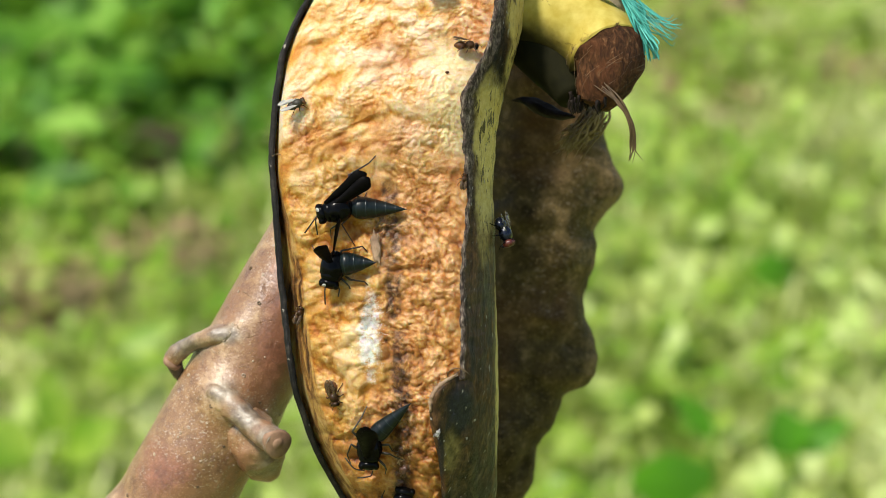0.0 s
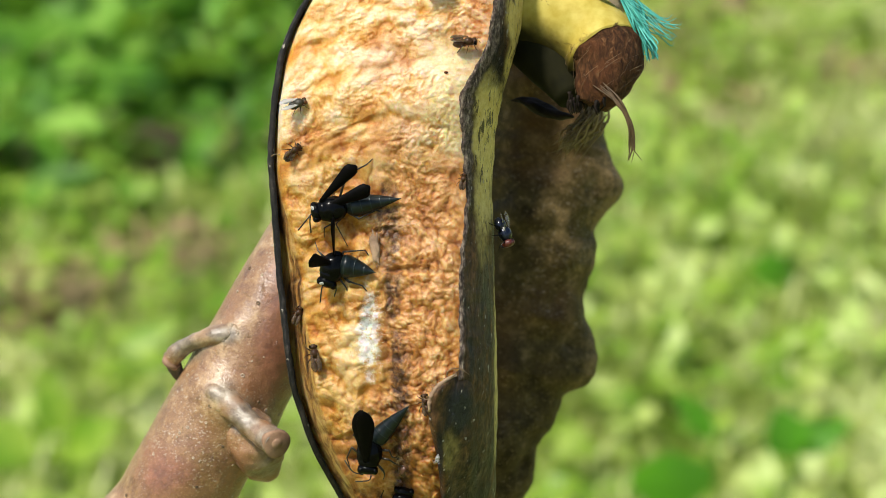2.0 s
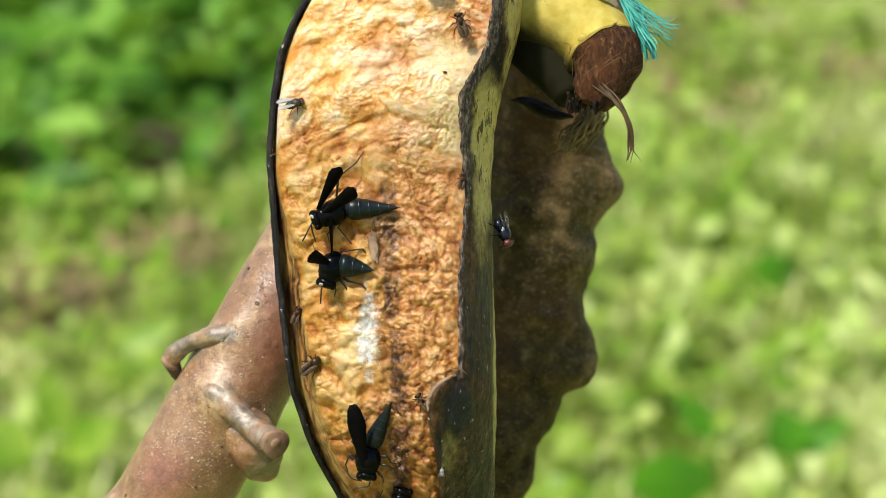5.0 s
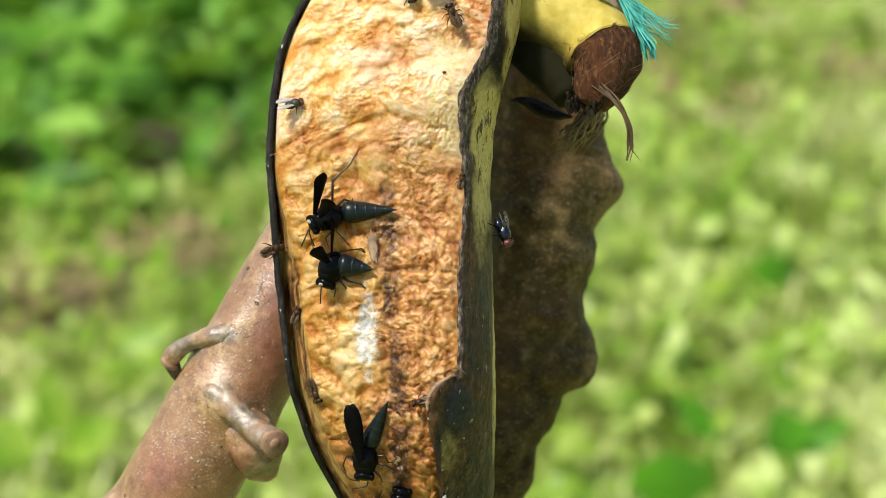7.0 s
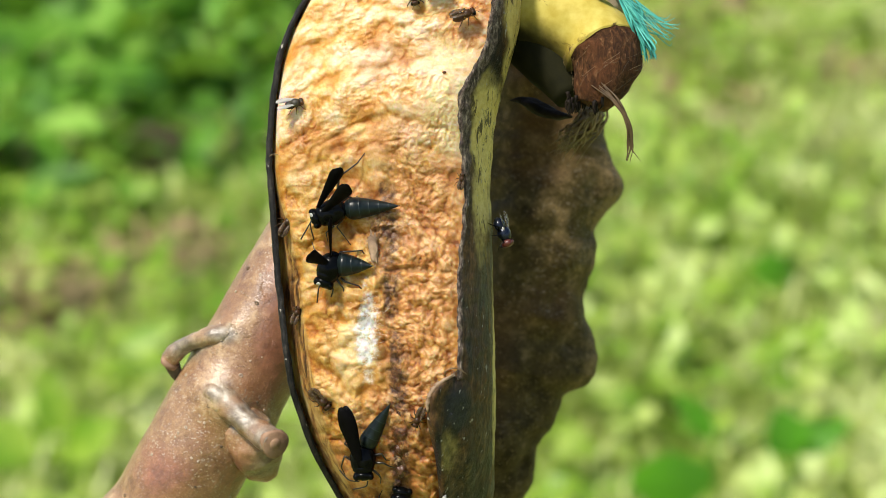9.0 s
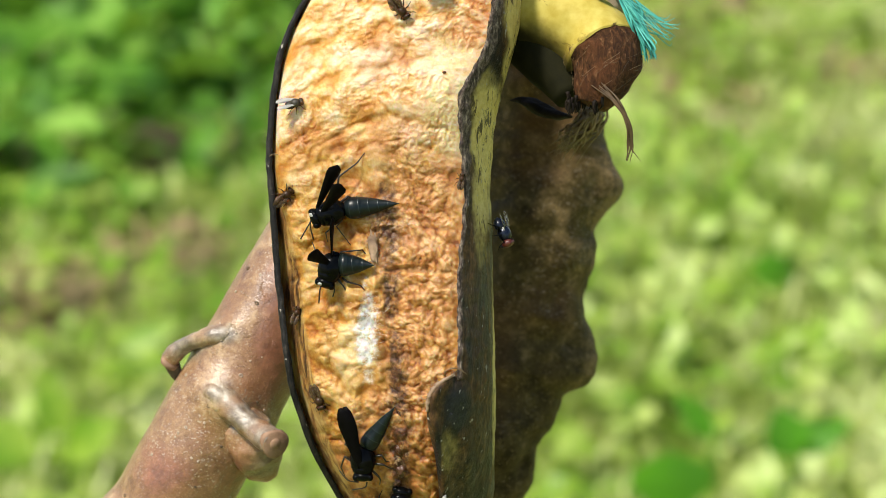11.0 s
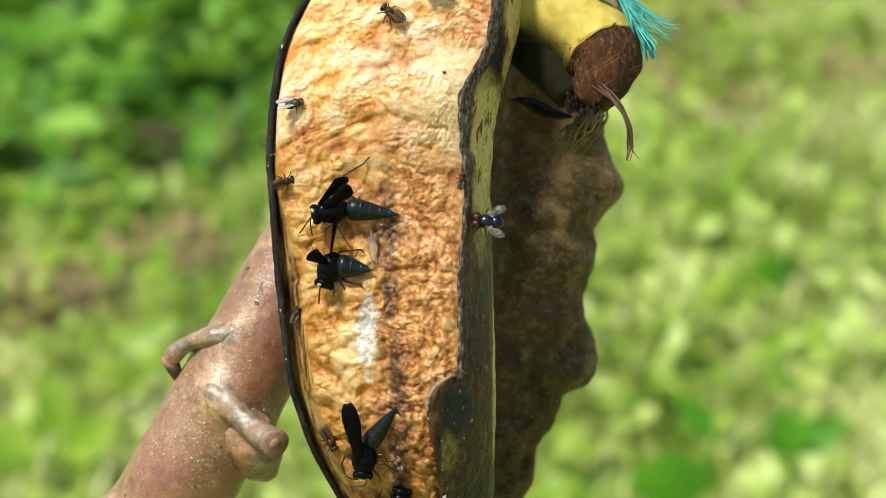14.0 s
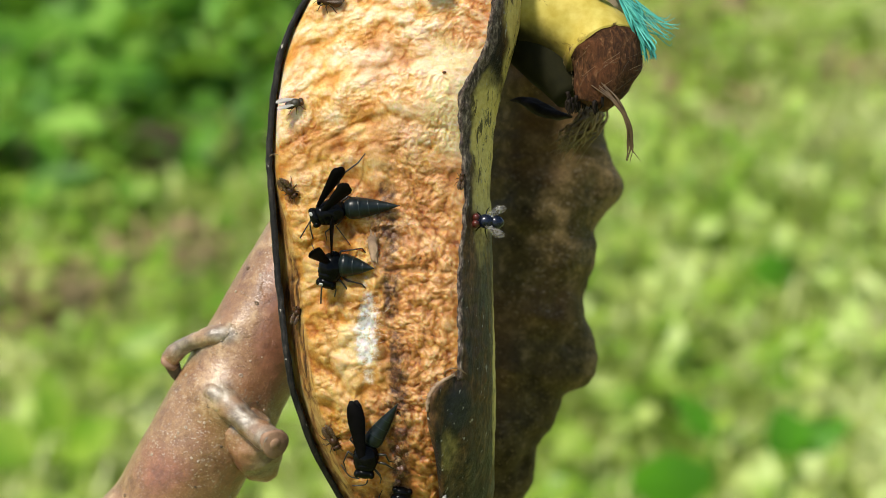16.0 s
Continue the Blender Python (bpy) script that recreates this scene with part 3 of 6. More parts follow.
def make_tufts():
    """Pale young leaves standing up in small clusters, and brown dead leaves lying on the bare places."""
    rnd = random.Random(31)
    bm, dry = bmesh.new(), bmesh.new()
    for k in range(1500):
        y = 2.1 + 5.6 * rnd.random()
        x = rnd.uniform(-1, 1) * (0.28 + 0.19 * y)
        if any(math.hypot(x - u, (y - v) / 1.6) < r * 1.1 for u, v, r in BARE) or noise.noise(Vector((x * 2.4, y * 0.9, 41))) < rnd.uniform(-0.45, 0.25) - 0.25 * x:
            continue
        h = ground_height(x, y)
        for j in range(rnd.randint(3, 6)):
            l = rnd.uniform(0.022, 0.048)
            m = Matrix.Translation((x + rnd.gauss(0, 0.012), y + rnd.gauss(0, 0.012), h + rnd.uniform(0.03, 0.085))) @ pose(0, 0, 0, rnd.uniform(-35, 35), rnd.uniform(-75, -10), rnd.uniform(0, 360))
            leaf_mesh(bm, m, l, l * rnd.uniform(0.4, 0.75))
    for k in range(620):
        u, v, r = rnd.choice(BARE)
        x, y = u + rnd.gauss(0, r * 0.6), v + rnd.gauss(0, r)
        l = rnd.uniform(0.02, 0.05)
        leaf_mesh(dry, Matrix.Translation((x, y, ground_height(x, y) + rnd.uniform(0.005, 0.05))) @ pose(0, 0, 0, rnd.uniform(-40, 40), rnd.uniform(-50, 30), rnd.uniform(0, 360)), l, l * rnd.uniform(0.3, 0.6))
    tagged(new("leaf_tufts", mesh(bm, "leaf_tufts", TUFT)), "pale green young leaf clusters standing in the lawn", "weeds", kind="stuff")
    tagged(new("dry_leaves", mesh(dry, "dry_leaves", LITTER)), "brown dry leaf litter on bare earth", "leaf litter", kind="stuff")


def make_bush(x, y, wide, high, seed, count):
    rnd = random.Random(seed)
    ob = thing("bush", "dense dark green leafy bush at the edge of the lawn", "bush", pose(x, y, ground_height(x, y) - 0.02), "bushes behind the lawn")
    twigs, crown = bmesh.new(), bmesh.new()
    tips = []
    for k in range(16):
        a, out = rnd.uniform(0, 6.283), rnd.uniform(0.2, 1.0)
        end = Vector((math.cos(a) * wide * out, math.sin(a) * wide * out * 0.7, high * rnd.uniform(0.25, 1.0)))
        pts = curve([(0, 0, 0), end * 0.5 + Vector((rnd.gauss(0, 0.03), rnd.gauss(0, 0.03), 0.08)), end], 6)
        tube(twigs, [p * 1000 for p in pts], [9, 7, 6, 5, 3, 2], 5)
        tips += pts[1:]
    for k in range(count):
        p = rnd.choice(tips) + Vector((rnd.gauss(0, 0.08), rnd.gauss(0, 0.07), rnd.gauss(0, 0.05)))
        p.z = max(0.02, p.z)
        l = rnd.uniform(0.05, 0.12)
        leaf_mesh(crown, Matrix.Translation(p) @ pose(0, 0, 0, rnd.uniform(-50, 50), rnd.uniform(-30, 60), rnd.uniform(0, 360)), l, l * rnd.uniform(0.35, 0.6))
    part("branching", twigs, TWIG, ob)
    part("crown", crown, BUSH, ob)


make_ground()
make_grass()
make_weeds()
make_tufts()
for spec in ((-0.62, 4.35, 0.20, 0.17, 1, 230), (-0.43, 4.6, 0.20, 0.22, 2, 260), (-0.24, 5.1, 0.22, 0.20, 3, 260), (-0.66, 5.1, 0.30, 0.30, 4, 420), (0.75, 6.1, 0.3, 0.3, 5, 500), (-0.60, 3.95, 0.16, 0.11, 6, 130), (-0.40, 4.1, 0.13, 0.09, 7, 70)):
    make_bush(*spec)


def make_leafy(label, leaves, shade):
    """A weed whose few large leaves are set one by one: root of the leaf, the way it points, length, width."""
    x, y = leaves[0][0][:2]
    root = Vector((x, y + 0.02, ground_height(x, y) - 0.01))
    ob = thing("leafy_weed", label, "plant", Matrix.Translation(root), "weeds in the lawn")
    for at, way, length, width in leaves:
        at, way = Vector(at) - root, Vector(way).normalized()
        part("stem", tube(bmesh.new(), [p * 1000 for p in curve([(0, 0, 0), at * 0.6 + Vector((0, 0.005, 0.01)), at], 6)], spread([1.6, 1.0], 6), 5), shade, ob)
        face = Vector((0, -0.8, 0.6))
        side = face.cross(way).normalized()
        m = Matrix((way, side, way.cross(side))).transposed().to_4x4()
        leaf_mesh(bm := bmesh.new(), Matrix.Identity(4), length, width, -0.12, 0.18)
        part("leaf", bm, shade, ob, m=Matrix.Translation(at) @ m)


make_leafy("weed with one wide heart-shaped green leaf", [((0.21, 2.45, 0.15), (0.05, -0.3, -0.95), 0.062, 0.080)], BROAD)
make_leafy("weed with a narrow upright dark green leaf", [((0.26, 2.54, 0.13), (-0.62, 0.1, 0.78), 0.06, 0.026)], BROAD)
make_leafy("weed with two broad spreading green leaves", [((0.33, 2.49, 0.13), (-0.3, 0.2, 0.9), 0.05, 0.046), ((0.33, 2.51, 0.13), (0.88, 0.1, 0.45), 0.064, 0.034)], BROAD)
make_leafy("tall weed with pointed bright green leaves", [((-0.37, 2.59, 0.12), (-0.35, 0.1, 0.95), 0.062, 0.036), ((-0.39, 2.51, 0.12), (-0.75, 0, 0.5), 0.075, 0.05), ((-0.36, 2.53, 0.12), (0.6, -0.3, 0.5), 0.07, 0.045), ((-0.39, 2.55, 0.12), (0.1, -0.6, 0.5), 0.06, 0.04)], WEED)
make_leafy("weed with a long yellow-green leaf", [((-0.35, 2.90, 0.11), (0.85, 0.1, 0.42), 0.075, 0.032)], WEED)
make_leafy("weed with dark green leaves", [((0.40, 3.35, 0.10), (0.2, -0.2, -0.6), 0.06, 0.05)], BROAD)
make_weed((-0.44, 2.71, 0.06), 0.06, 8, 5)
make_weed((0.12, 2.62, 0.05), 0.05, 7, 6)
make_weed((0.41, 3.13, 0.06), 0.055, 7, 7)
make_weed((-0.34, 3.11, 0.06), 0.06, 7, 8)
make_weed((-0.59, 3.91, 0.08), 0.07, 8, 9)


# ---- the stems to which the fruit is tied ----
def make_trunk():
    ob = thing("old_stem", "thick knobbly grey-brown stem standing in shade behind the fruit", "stem")
    path = curve([(21.8, 120.0, 200.1), (21.9, 100.0, 100.3), (24.6, 92.0, 46.1), (23.1, 90.0, 3.0), (16.9, 92.0, -28.6), (7.8, 95.0, -63.6), (0.9, 120.0, -120.7), (-4.2, 250.0, -378.9), (-25, 470, -950)], 90)
    fine = curve(path, 520)
    radii = spread([13, 14.5, 15.4, 14.4, 13.6, 12.6, 14, 17, 20], 520)
    # the sunlit side's outline: swollen leaf bases, each with a shelving top and a sharp lower edge
    outline = profile([(70, 38), (52, 38.5), (36, 40), (28, 41), (23, 43.5), (18, 45.6), (15, 45.2), (12.4, 43.2), (8, 39.0), (5.6, 37.4), (2.5, 38.6), (-1, 38.6), (-6, 36.6), (-9.5, 35.2), (-13, 36.0), (-18, 38.6), (-23, 39.8), (-27, 39.0), (-30.4, 37.0), (-32.4, 31.6), (-36, 30.6), (-40, 29.0), (-43, 27.0), (-46, 24.6), (-50, 24.0), (-57, 23.0), (-63, 19.5)], 1.3)
    knobs = [(28, 62, 0.16, 5), (-14, 66, 0.16, 5), (8, 100, 0.14, 6), (-30, 95, 0.18, 6), (-2, 55, 0.12, 4), (40, 100, 0.22, 7), (-48, 70, 0.18, 6)]
    pits = [(16.5, 34, 0.12, 2.6), (-20, 34, 0.16, 3.6), (-11, 62, 0.10, 3), (-51, 40, 0.12, 3)]

    def shape(i, a):
        z, side = fine[i].z, Vector((math.cos(a), math.sin(a), 0))
        s = 1 + 0.06 * noise.fractal(side * 1.3 + Vector((0, 0, z * 0.07)), 0.8, 2.1, 4) + 0.018 * noise.noise(side * 0.4 + Vector((0, 0, z * 0.5))) + 0.015 * noise.noise(side * 5 + Vector((0, 0, z * 0.3)))
        turn = (a - math.pi + math.pi) % (2 * math.pi) - math.pi
        if -66 < z < 72:
            out = (outline(z) - fine[i].x) / radii[i] - 1
            s += out * math.exp(-(turn / 0.75) ** 2) * blend((z + 66) / 8) * blend((72 - z) / 8)
        for at, deg, big, tall in knobs:
            d = (a - radians(180 - deg) + math.pi) % (2 * math.pi) - math.pi
            h = (z - at) / tall
            s += big * math.exp(-(d / 0.4) ** 2) * math.exp(-h * h * (0.6 if h > 0 else 2.2))
        for at, deg, big, tall in pits:
            d = (a - radians(180 - deg) + math.pi) % (2 * math.pi) - math.pi
            s -= big * math.exp(-(d / 0.16) ** 2 - ((z - at) / tall) ** 2)
        # rings left by fallen leaves
        s += 0.022 * max(0.0, math.sin(z * 0.42 + 1.2 * math.sin(a)) - 0.6)
        return s

    part("trunk", tube(bmesh.new(), fine, radii, 64, shape=shape, up=(0, -1, 0)), OLD_BARK, ob)
    # the forked limb overhead that carries the tied neck
    # only its tip is in view; the unseen length is added to shade the trunk
    rag = lambda i, a: 1 + 0.12 * noise.noise(Vector((math.cos(a) * 1.5, math.sin(a) * 1.5, i * 0.2)))
    part("side_limb", tube(bmesh.new(), curve([(21.3, 104.0, 112.6), (25.5, 78.0, 98.7), (30.5, 50.0, 85.2), (34.6, 26.0, 71.8), (36.8, 14.0, 61.5), (39.1, 10.0, 53.2)], 50), spread([16, 15, 14, 12, 9, 5.5, 2.0], 50), 24, shape=rag), STUB, ob, "grey limb overhead")
    return ob


def make_branch():
    ob = thing("smooth_branch", "smooth reddish-brown leaning branch with grey leaf-stalk stubs", "branch")
    path = curve([(28.6, 86.0, 95.5), (9.0, 60.0, 58.4), (-10.6, 47.0, 33.8), (-27.8, 38.0, 5.4), (-45.2, 36.0, -26.3), (-62.8, 40.0, -58.7), (-85.6, 60.0, -104.1), (-152.6, 190.0, -320.0), (-145, 460, -960)], 300)
    radii = spread([9, 10, 10.8, 11.2, 12.4, 13.4, 14, 16, 18], 300)
    zs = [p.z for p in path]

    first_path = curve([(-43.0, 29.5, -20.2), (-47.5, 26.6, -19.6), (-52.5, 27.0, -20.0), (-57.0, 29.6, -21.4), (-60.8, 32.0, -23.4), (-63.4, 33.4, -26.0)], 44)
    stub_path = curve([(-56.5, 29.0, -31.6), (-51.8, 25.4, -33.4), (-47.4, 22.6, -36.9), (-42.9, 19.6, -40.8), (-37.6, 14.5, -44.0)], 48)
    swell = [(Vector(p), big, wide) for p, big, wide in ((first_path[8], 0.8, 3.6), (first_path[18], 1.0, 3.6), (first_path[26], 0.8, 3.4), (stub_path[4], 0.8, 4.4), (stub_path[14], 1.6, 4.6), (stub_path[22], 2.0, 5), ((-43, 30, -44), 1.8, 6))]

    def shape(i, a):
        side = Vector((math.cos(a), math.sin(a), 0))
        s = 1 + 0.03 * noise.noise(side * 1.3 + Vector((0, 0, zs[i] * 0.05))) + 0.010 * noise.noise(side * 6 + Vector((0, 0, zs[i] * 0.25))) + 0.005 * noise.noise(side * 2 + Vector((0, 0, zs[i] * 1.4)))
        if -70 < zs[i] < 0:
            # where on the limb this is: the front is the side towards the eye
            d = (path[min(i + 1, 299)] - path[i - 1]).normalized()
            across = d.cross(Vector((0, -1, 0))).normalized()
            at = path[i] + (across * side.x + across.cross(d) * side.y) * radii[i]
            s += sum(big * math.exp(-((at - p).length / wide) ** 2) for p, big, wide in swell) / radii[i]
        return s

    limb = part("limb", tube(bmesh.new(), path, radii, 72, shape=shape, up=(0, -1, 0)), BARK, ob)
    rag = lambda i, a: 1 + 0.10 * noise.noise(Vector((math.cos(a) * 1.2, math.sin(a) * 1.2, i * 0.15))) + 0.08 * noise.noise(Vector((math.cos(a) * 3, math.sin(a) * 3, i * 0.35))) + 0.04 * noise.noise(Vector((math.cos(a) * 7, math.sin(a) * 7, i * 0.8)))
    first = part("leaf_stub", tube(bmesh.new(), first_path, spread([0.5, 1.6, 2.2, 2.3, 2.0, 1.9, 2.2, 2.1], 44), 26, shape=rag), BARK, ob, "short grey dried leaf-stalk stub")
    part("cut_end", tube(bmesh.new(), [(-62.8, 32.9, -26.0), (-63.6, 33.4, -27.0), (-63.8, 33.5, -27.3)], [2.3, 2.0, 1.2], 18, shape=rag), CUT, first)
    part("leaf_scar", tube(bmesh.new(), curve([(-62.6, 34.0, -27.0), (-61.7, 35.0, -29.2), (-61.0, 37.0, -31.4)], 14), spread([1.7, 1.5, 0.5], 14), 14, shape=rag), SCAR, ob)
    part("scar_flake", tube(bmesh.new(), curve([(-50.7, 23.0, -31.4), (-48.5, 21.6, -32.4), (-47.2, 21.0, -34.7)], 8), spread([0.1, 0.4, 0.1], 8), 6), SCAR, ob)
    stub = part("cut_stub", tube(bmesh.new(), stub_path, spread([0.5, 2.8, 4.0, 4.0, 3.3, 2.8, 2.7, 3.0, 3.3], 48), 32, shape=rag), BARK, ob, "grey stub with a round cut end")
    bm = bmesh.new()
    tube(bm, [(-38.2, 15.4, -43.7), (-37.4, 13.9, -44.1), (-37.2, 13.5, -44.2)], [3.2, 3.35, 2.9], 28, shape=lambda i, a: 1 + 0.05 * math.sin(3 * a))
    tube(bm, [(-37.4, 13.8, -44.1), (-37.15, 13.35, -44.25)], [1.6, 1.2], 16)
    part("cut_end", bm, CUT, stub)
    torn = lambda i, a: 1 + 0.20 * noise.noise(Vector((math.cos(a), math.sin(a), i * 0.06))) + 0.05 * noise.noise(Vector((math.cos(a) * 4, math.sin(a) * 4, i * 0.3)))
    part("broken_scar", tube(bmesh.new(), curve([(-45.0, 24.0, -37.0), (-43.8, 26.0, -43.0), (-42.0, 29.0, -48.6), (-39.4, 31.0, -53.0)], 40), spread([2.0, 5.2, 6.2, 5.8, 4.6, 1.8], 40), 36, shape=torn), BARK, ob, "ragged broken bark below the stub")
    # breathing pores in the bark: small pale rings on the side towards the eye
    rnd = random.Random(14)
    for k in range(60):
        i = rnd.randint(112, 190)
        a = radians(rnd.uniform(30, 160))
        d = (path[i + 1] - path[i - 1]).normalized()
        across = d.cross(Vector((0, -1, 0))).normalized()
        side = across * math.cos(a) + across.cross(d) * math.sin(a)
        at = path[i] + side * radii[i] * shape(i, a)
        r = rnd.uniform(0.10, 0.42)
        ring = [at + side * 0.06 + (d * math.cos(w) * 0.8 + d.cross(side) * math.sin(w)) * r for w in np.linspace(0, 2 * math.pi, 11)]
        part("bark_pore", tube(bmesh.new(), ring, 0.10 + 0.1 * r, 5, caps=False), PORE if k % 4 else SCAR, limb)
    return ob


STEM, BRANCH = make_trunk(), make_branch()


# ---- the opened fruit ----
LEFT = profile([(87.6, 2.0), (78.9, -10.5), (66.4, -24.2), (55.1, -30.5), (48.9, -34.0), (42.6, -36.2), (30.1, -38.2), (17.6, -38.5), (5.1, -37.5), (-7.4, -36.5), (-19.9, -35.2), (-32.4, -33.2), (-44.9, -29.0), (-55.1, -23.8), (-69.9, -14.9), (-82.4, -4.9)])
RIGHT = profile([(87.6, 18.2), (73.9, 20.1), (55.1, 18.1), (48.9, 17.5), (42.6, 15.9), (36.4, 14.1), (30.1, 12.6), (23.9, 11.6), (15.1, 11.1), (1.4, 11.4), (-14.9, 11.8), (-32.4, 12.4), (-55.1, 12.0), (-69.9, 9.8), (-82.4, 3.9)])
OPEN = profile([(87.6, 9.5), (70.1, 12.0), (55.1, 11.5), (47.6, 10.5), (42.6, 9.2), (37.6, 6.0), (32.0, 3.5), (23.9, 4.2), (13.9, 5.0), (5.1, 4.8), (-1.1, 3.8), (-19.9, 3.8), (-27.4, 3.5), (-34.9, 2.0), (-44.9, 0.1), (-55.1, -0.2), (-69.9, -1.1), (-82.4, -1.8)], 1.5)
TOP, TIP = 84.0, -80.0


@functools.lru_cache(None)
def bend(z):
    """The fruit's lower end curves away from the eye."""
    return 0.0 if z > -18 else (-18 - z) ** 2 / 130


@functools.lru_cache(None)
def peel_ring(z, shrink, ragged=True):
    l, r = LEFT(z) + shrink, RIGHT(z) - shrink
    c, a = (l + r) / 2, (r - l) / 2
    deep = a * 0.95
    phi = math.acos(max(-1, min(1, (OPEN(z) + ragged * (0.55 * noise.fractal(Vector((0, 3, z * 0.25)), 0.8, 2.1, 4)) + shrink * 0.3 - c) / a)))
    return c, a, deep, phi


def make_peel(fruit):
    bm = bmesh.new()
    rows, n = 420, 72
    last, lip = None, []
    for j in range(rows):
        z = TIP + (TOP - TIP) * j / (rows - 1)
        ring = []
        for shrink, order in ((0.0, range(n)), (1.3, range(n - 1, -1, -1))):
            c, a, deep, phi = peel_ring(z, shrink)
            for k in order:
                t = radians(188) * (1 - k / (n - 1)) - phi * k / (n - 1)
                v = Vector((math.cos(t), math.sin(t), z * 0.06))
                lip.append(max(0.0, 1 - (1 - k / (n - 1)) / (0.03 + 0.045 * blend((z - 8) / 16))) if z > -28 else 0.0)
                s = 1 + 0.012 * noise.noise(v * 2) + 0.008 * noise.noise(v * 7) + 0.005 * noise.noise(Vector((v.x * 22, v.y * 22, z * 0.35)))
                lift = (0.7 + 0.35 * noise.fractal(Vector((k * 0.3, 2, z * 0.35)), 0.8, 2.1, 4)) * max(0, (k / (n - 1) - 0.90) / 0.10) if shrink == 0 else 0.2
                ring.append(bm.verts.new(Vector((c + a * s * math.cos(t), deep * s * math.sin(t) - lift + bend(z), z)) * MM))
        if last:
            for k in range(len(ring)):
                bm.faces.new((last[k], last[(k + 1) % len(ring)], ring[(k + 1) % len(ring)], ring[k]))
        else:
            bm.faces.new(ring[::-1])
        last = ring
    bm.faces.new(last)
    peel = part("peel", bm, PEEL, fruit, "blackened peel with yellow patches")
    peel.data.attributes.new("crust", "FLOAT", "POINT").data.foreach_set("value", lip)
    return peel


def front(s, z):
    """The flesh's face: across (mm) and depth (mm) at a share s of the way from the thin rim to the folded one."""
    l = LEFT(z) + 1.25
    c, a, deep, phi = peel_ring(z, 1.2, False)
    r = OPEN(z) + 0.4
    yr = -deep * math.sin(phi) + 0.6
    wall = blend((16 - z) / 22)
    yl = -1.5 + 2.0 * wall
    rise = blend(s / (0.05 + 0.10 * wall))
    y = bend(z) + yl + (yr - yl) * (0.25 * rise + 0.75 * s) - 3.2 * math.sin(math.pi * min(1, s)) * rise
    return l + (r - l) * s, y


def dome(p, crisp=15):
    """Rounded lumps packed side by side, 0 between them and 1 on their crowns."""
    d = -math.log(sum(math.exp(-crisp * v) for v in noise.voronoi(p)[0])) / crisp + 0.03
    return max(0.0, 1 - 1.5 * d * abs(d))


def relief(x, z):
    """Soft torn pulp: long arched lumps above, round ones by the thin rim, small slanting ones by the folded rim. Returns its height, how hollow it is and how high on a lump."""
    p = Vector((x, 0, z))
    low = 1 / (1 + math.exp((z - 15) / 4))
    left = 1 / (1 + math.exp((x + 13.5 - 0.3 * max(0, -38 - z)) / 1.6))
    u = x + 1.4 * noise.noise(p * 0.12) + 0.2 * noise.noise(p * 0.5)
    v = z + 1.4 * noise.noise(p * 0.12 + Vector((9, 0, 0))) + 0.2 * noise.noise(p * 0.5 + Vector((5, 3, 0)))
    t = v + 0.012 * (u + 6) ** 2
    form = rise = 0.0
    if low < 0.98:
        a, b = dome(Vector((u * 0.19, 5, t * 0.29))), dome(Vector((u * 0.46, 8, t * 0.60)))
        form += (1 - low) * (0.50 * a + 0.30 * b + 0.06 + 0.34 * noise.fractal(Vector((u * 0.10, 5, t * 0.19)), 1.0, 2.1, 2))
        rise += (1 - low) * (1.0 * a + 0.34 * b)
    if low > 0.02:
        if left > 0.02:
            a, b = dome(Vector((u * 0.24, 2, v * 0.26))), dome(Vector((u * 0.55, 3, v * 0.60)))
            form += low * left * (0.50 * a + 0.28 * b + 0.08 + 0.30 * noise.noise(Vector((u * 0.12, 3, v * 0.12))))
            rise += low * left * (1.9 * a + 0.55 * b)
        if left < 0.98:
            q, w = (u - v) * 0.707, (u + v) * 0.707
            a, b = dome(Vector((q * 0.33, 4, w * 0.46))), dome(Vector((q * 0.72, 6, w * 1.0)))
            form += low * (1 - left) * (0.46 * a + 0.42 * b + 0.05 + 0.30 * noise.fractal(Vector((q * 0.12, 4, w * 0.20)), 1.0, 2.0, 2))
            rise += low * (1 - left) * (1.1 * a + 0.38 * b)
    firm = blend(1.35 - ((x - 2) / 8) ** 2 - ((z - 34) / 14) ** 2)
    rise, form = rise * (1 - 0.65 * firm) + 0.5 * firm, form + (0.62 - form) * 0.5 * firm
    grain = dome(Vector((u * 1.05, 9, v * 1.15)))
    patch = blend(0.50 + 1.7 * noise.noise(Vector((u * 0.09, 17, t * 0.13))) + 0.3 * low * (1 - left))
    crumb = noise.fractal(Vector((u * 0.9, 12, v * 1.0)), 0.7, 2.0, 3)
    tears = max(0.0, noise.noise(Vector((u * 0.09 + 3, 21, t * 0.36))) - 0.36) * 2.6
    groove = math.exp(-((x + 10.5 - 0.02 * z + 1.5 * noise.noise(Vector((0, 0, z * 0.15)))) / 2.0) ** 2) * (1 / (1 + math.exp((z - 14) / 3)))
    wide = noise.noise(Vector((u * 0.07, 25, v * 0.08)))
    high = 0.8 * wide + rise + (0.10 + 0.14 * patch) * grain + (0.07 + 0.15 * patch) * crumb - 1.0 * groove - 0.8 * tears
    # hollow counts tears and all low places between lumps
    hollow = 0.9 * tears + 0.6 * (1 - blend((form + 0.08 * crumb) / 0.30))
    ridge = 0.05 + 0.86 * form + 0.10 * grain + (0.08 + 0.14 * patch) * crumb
    return high, max(0.0, min(1.0, hollow)), max(0.0, min(1.0, ridge))


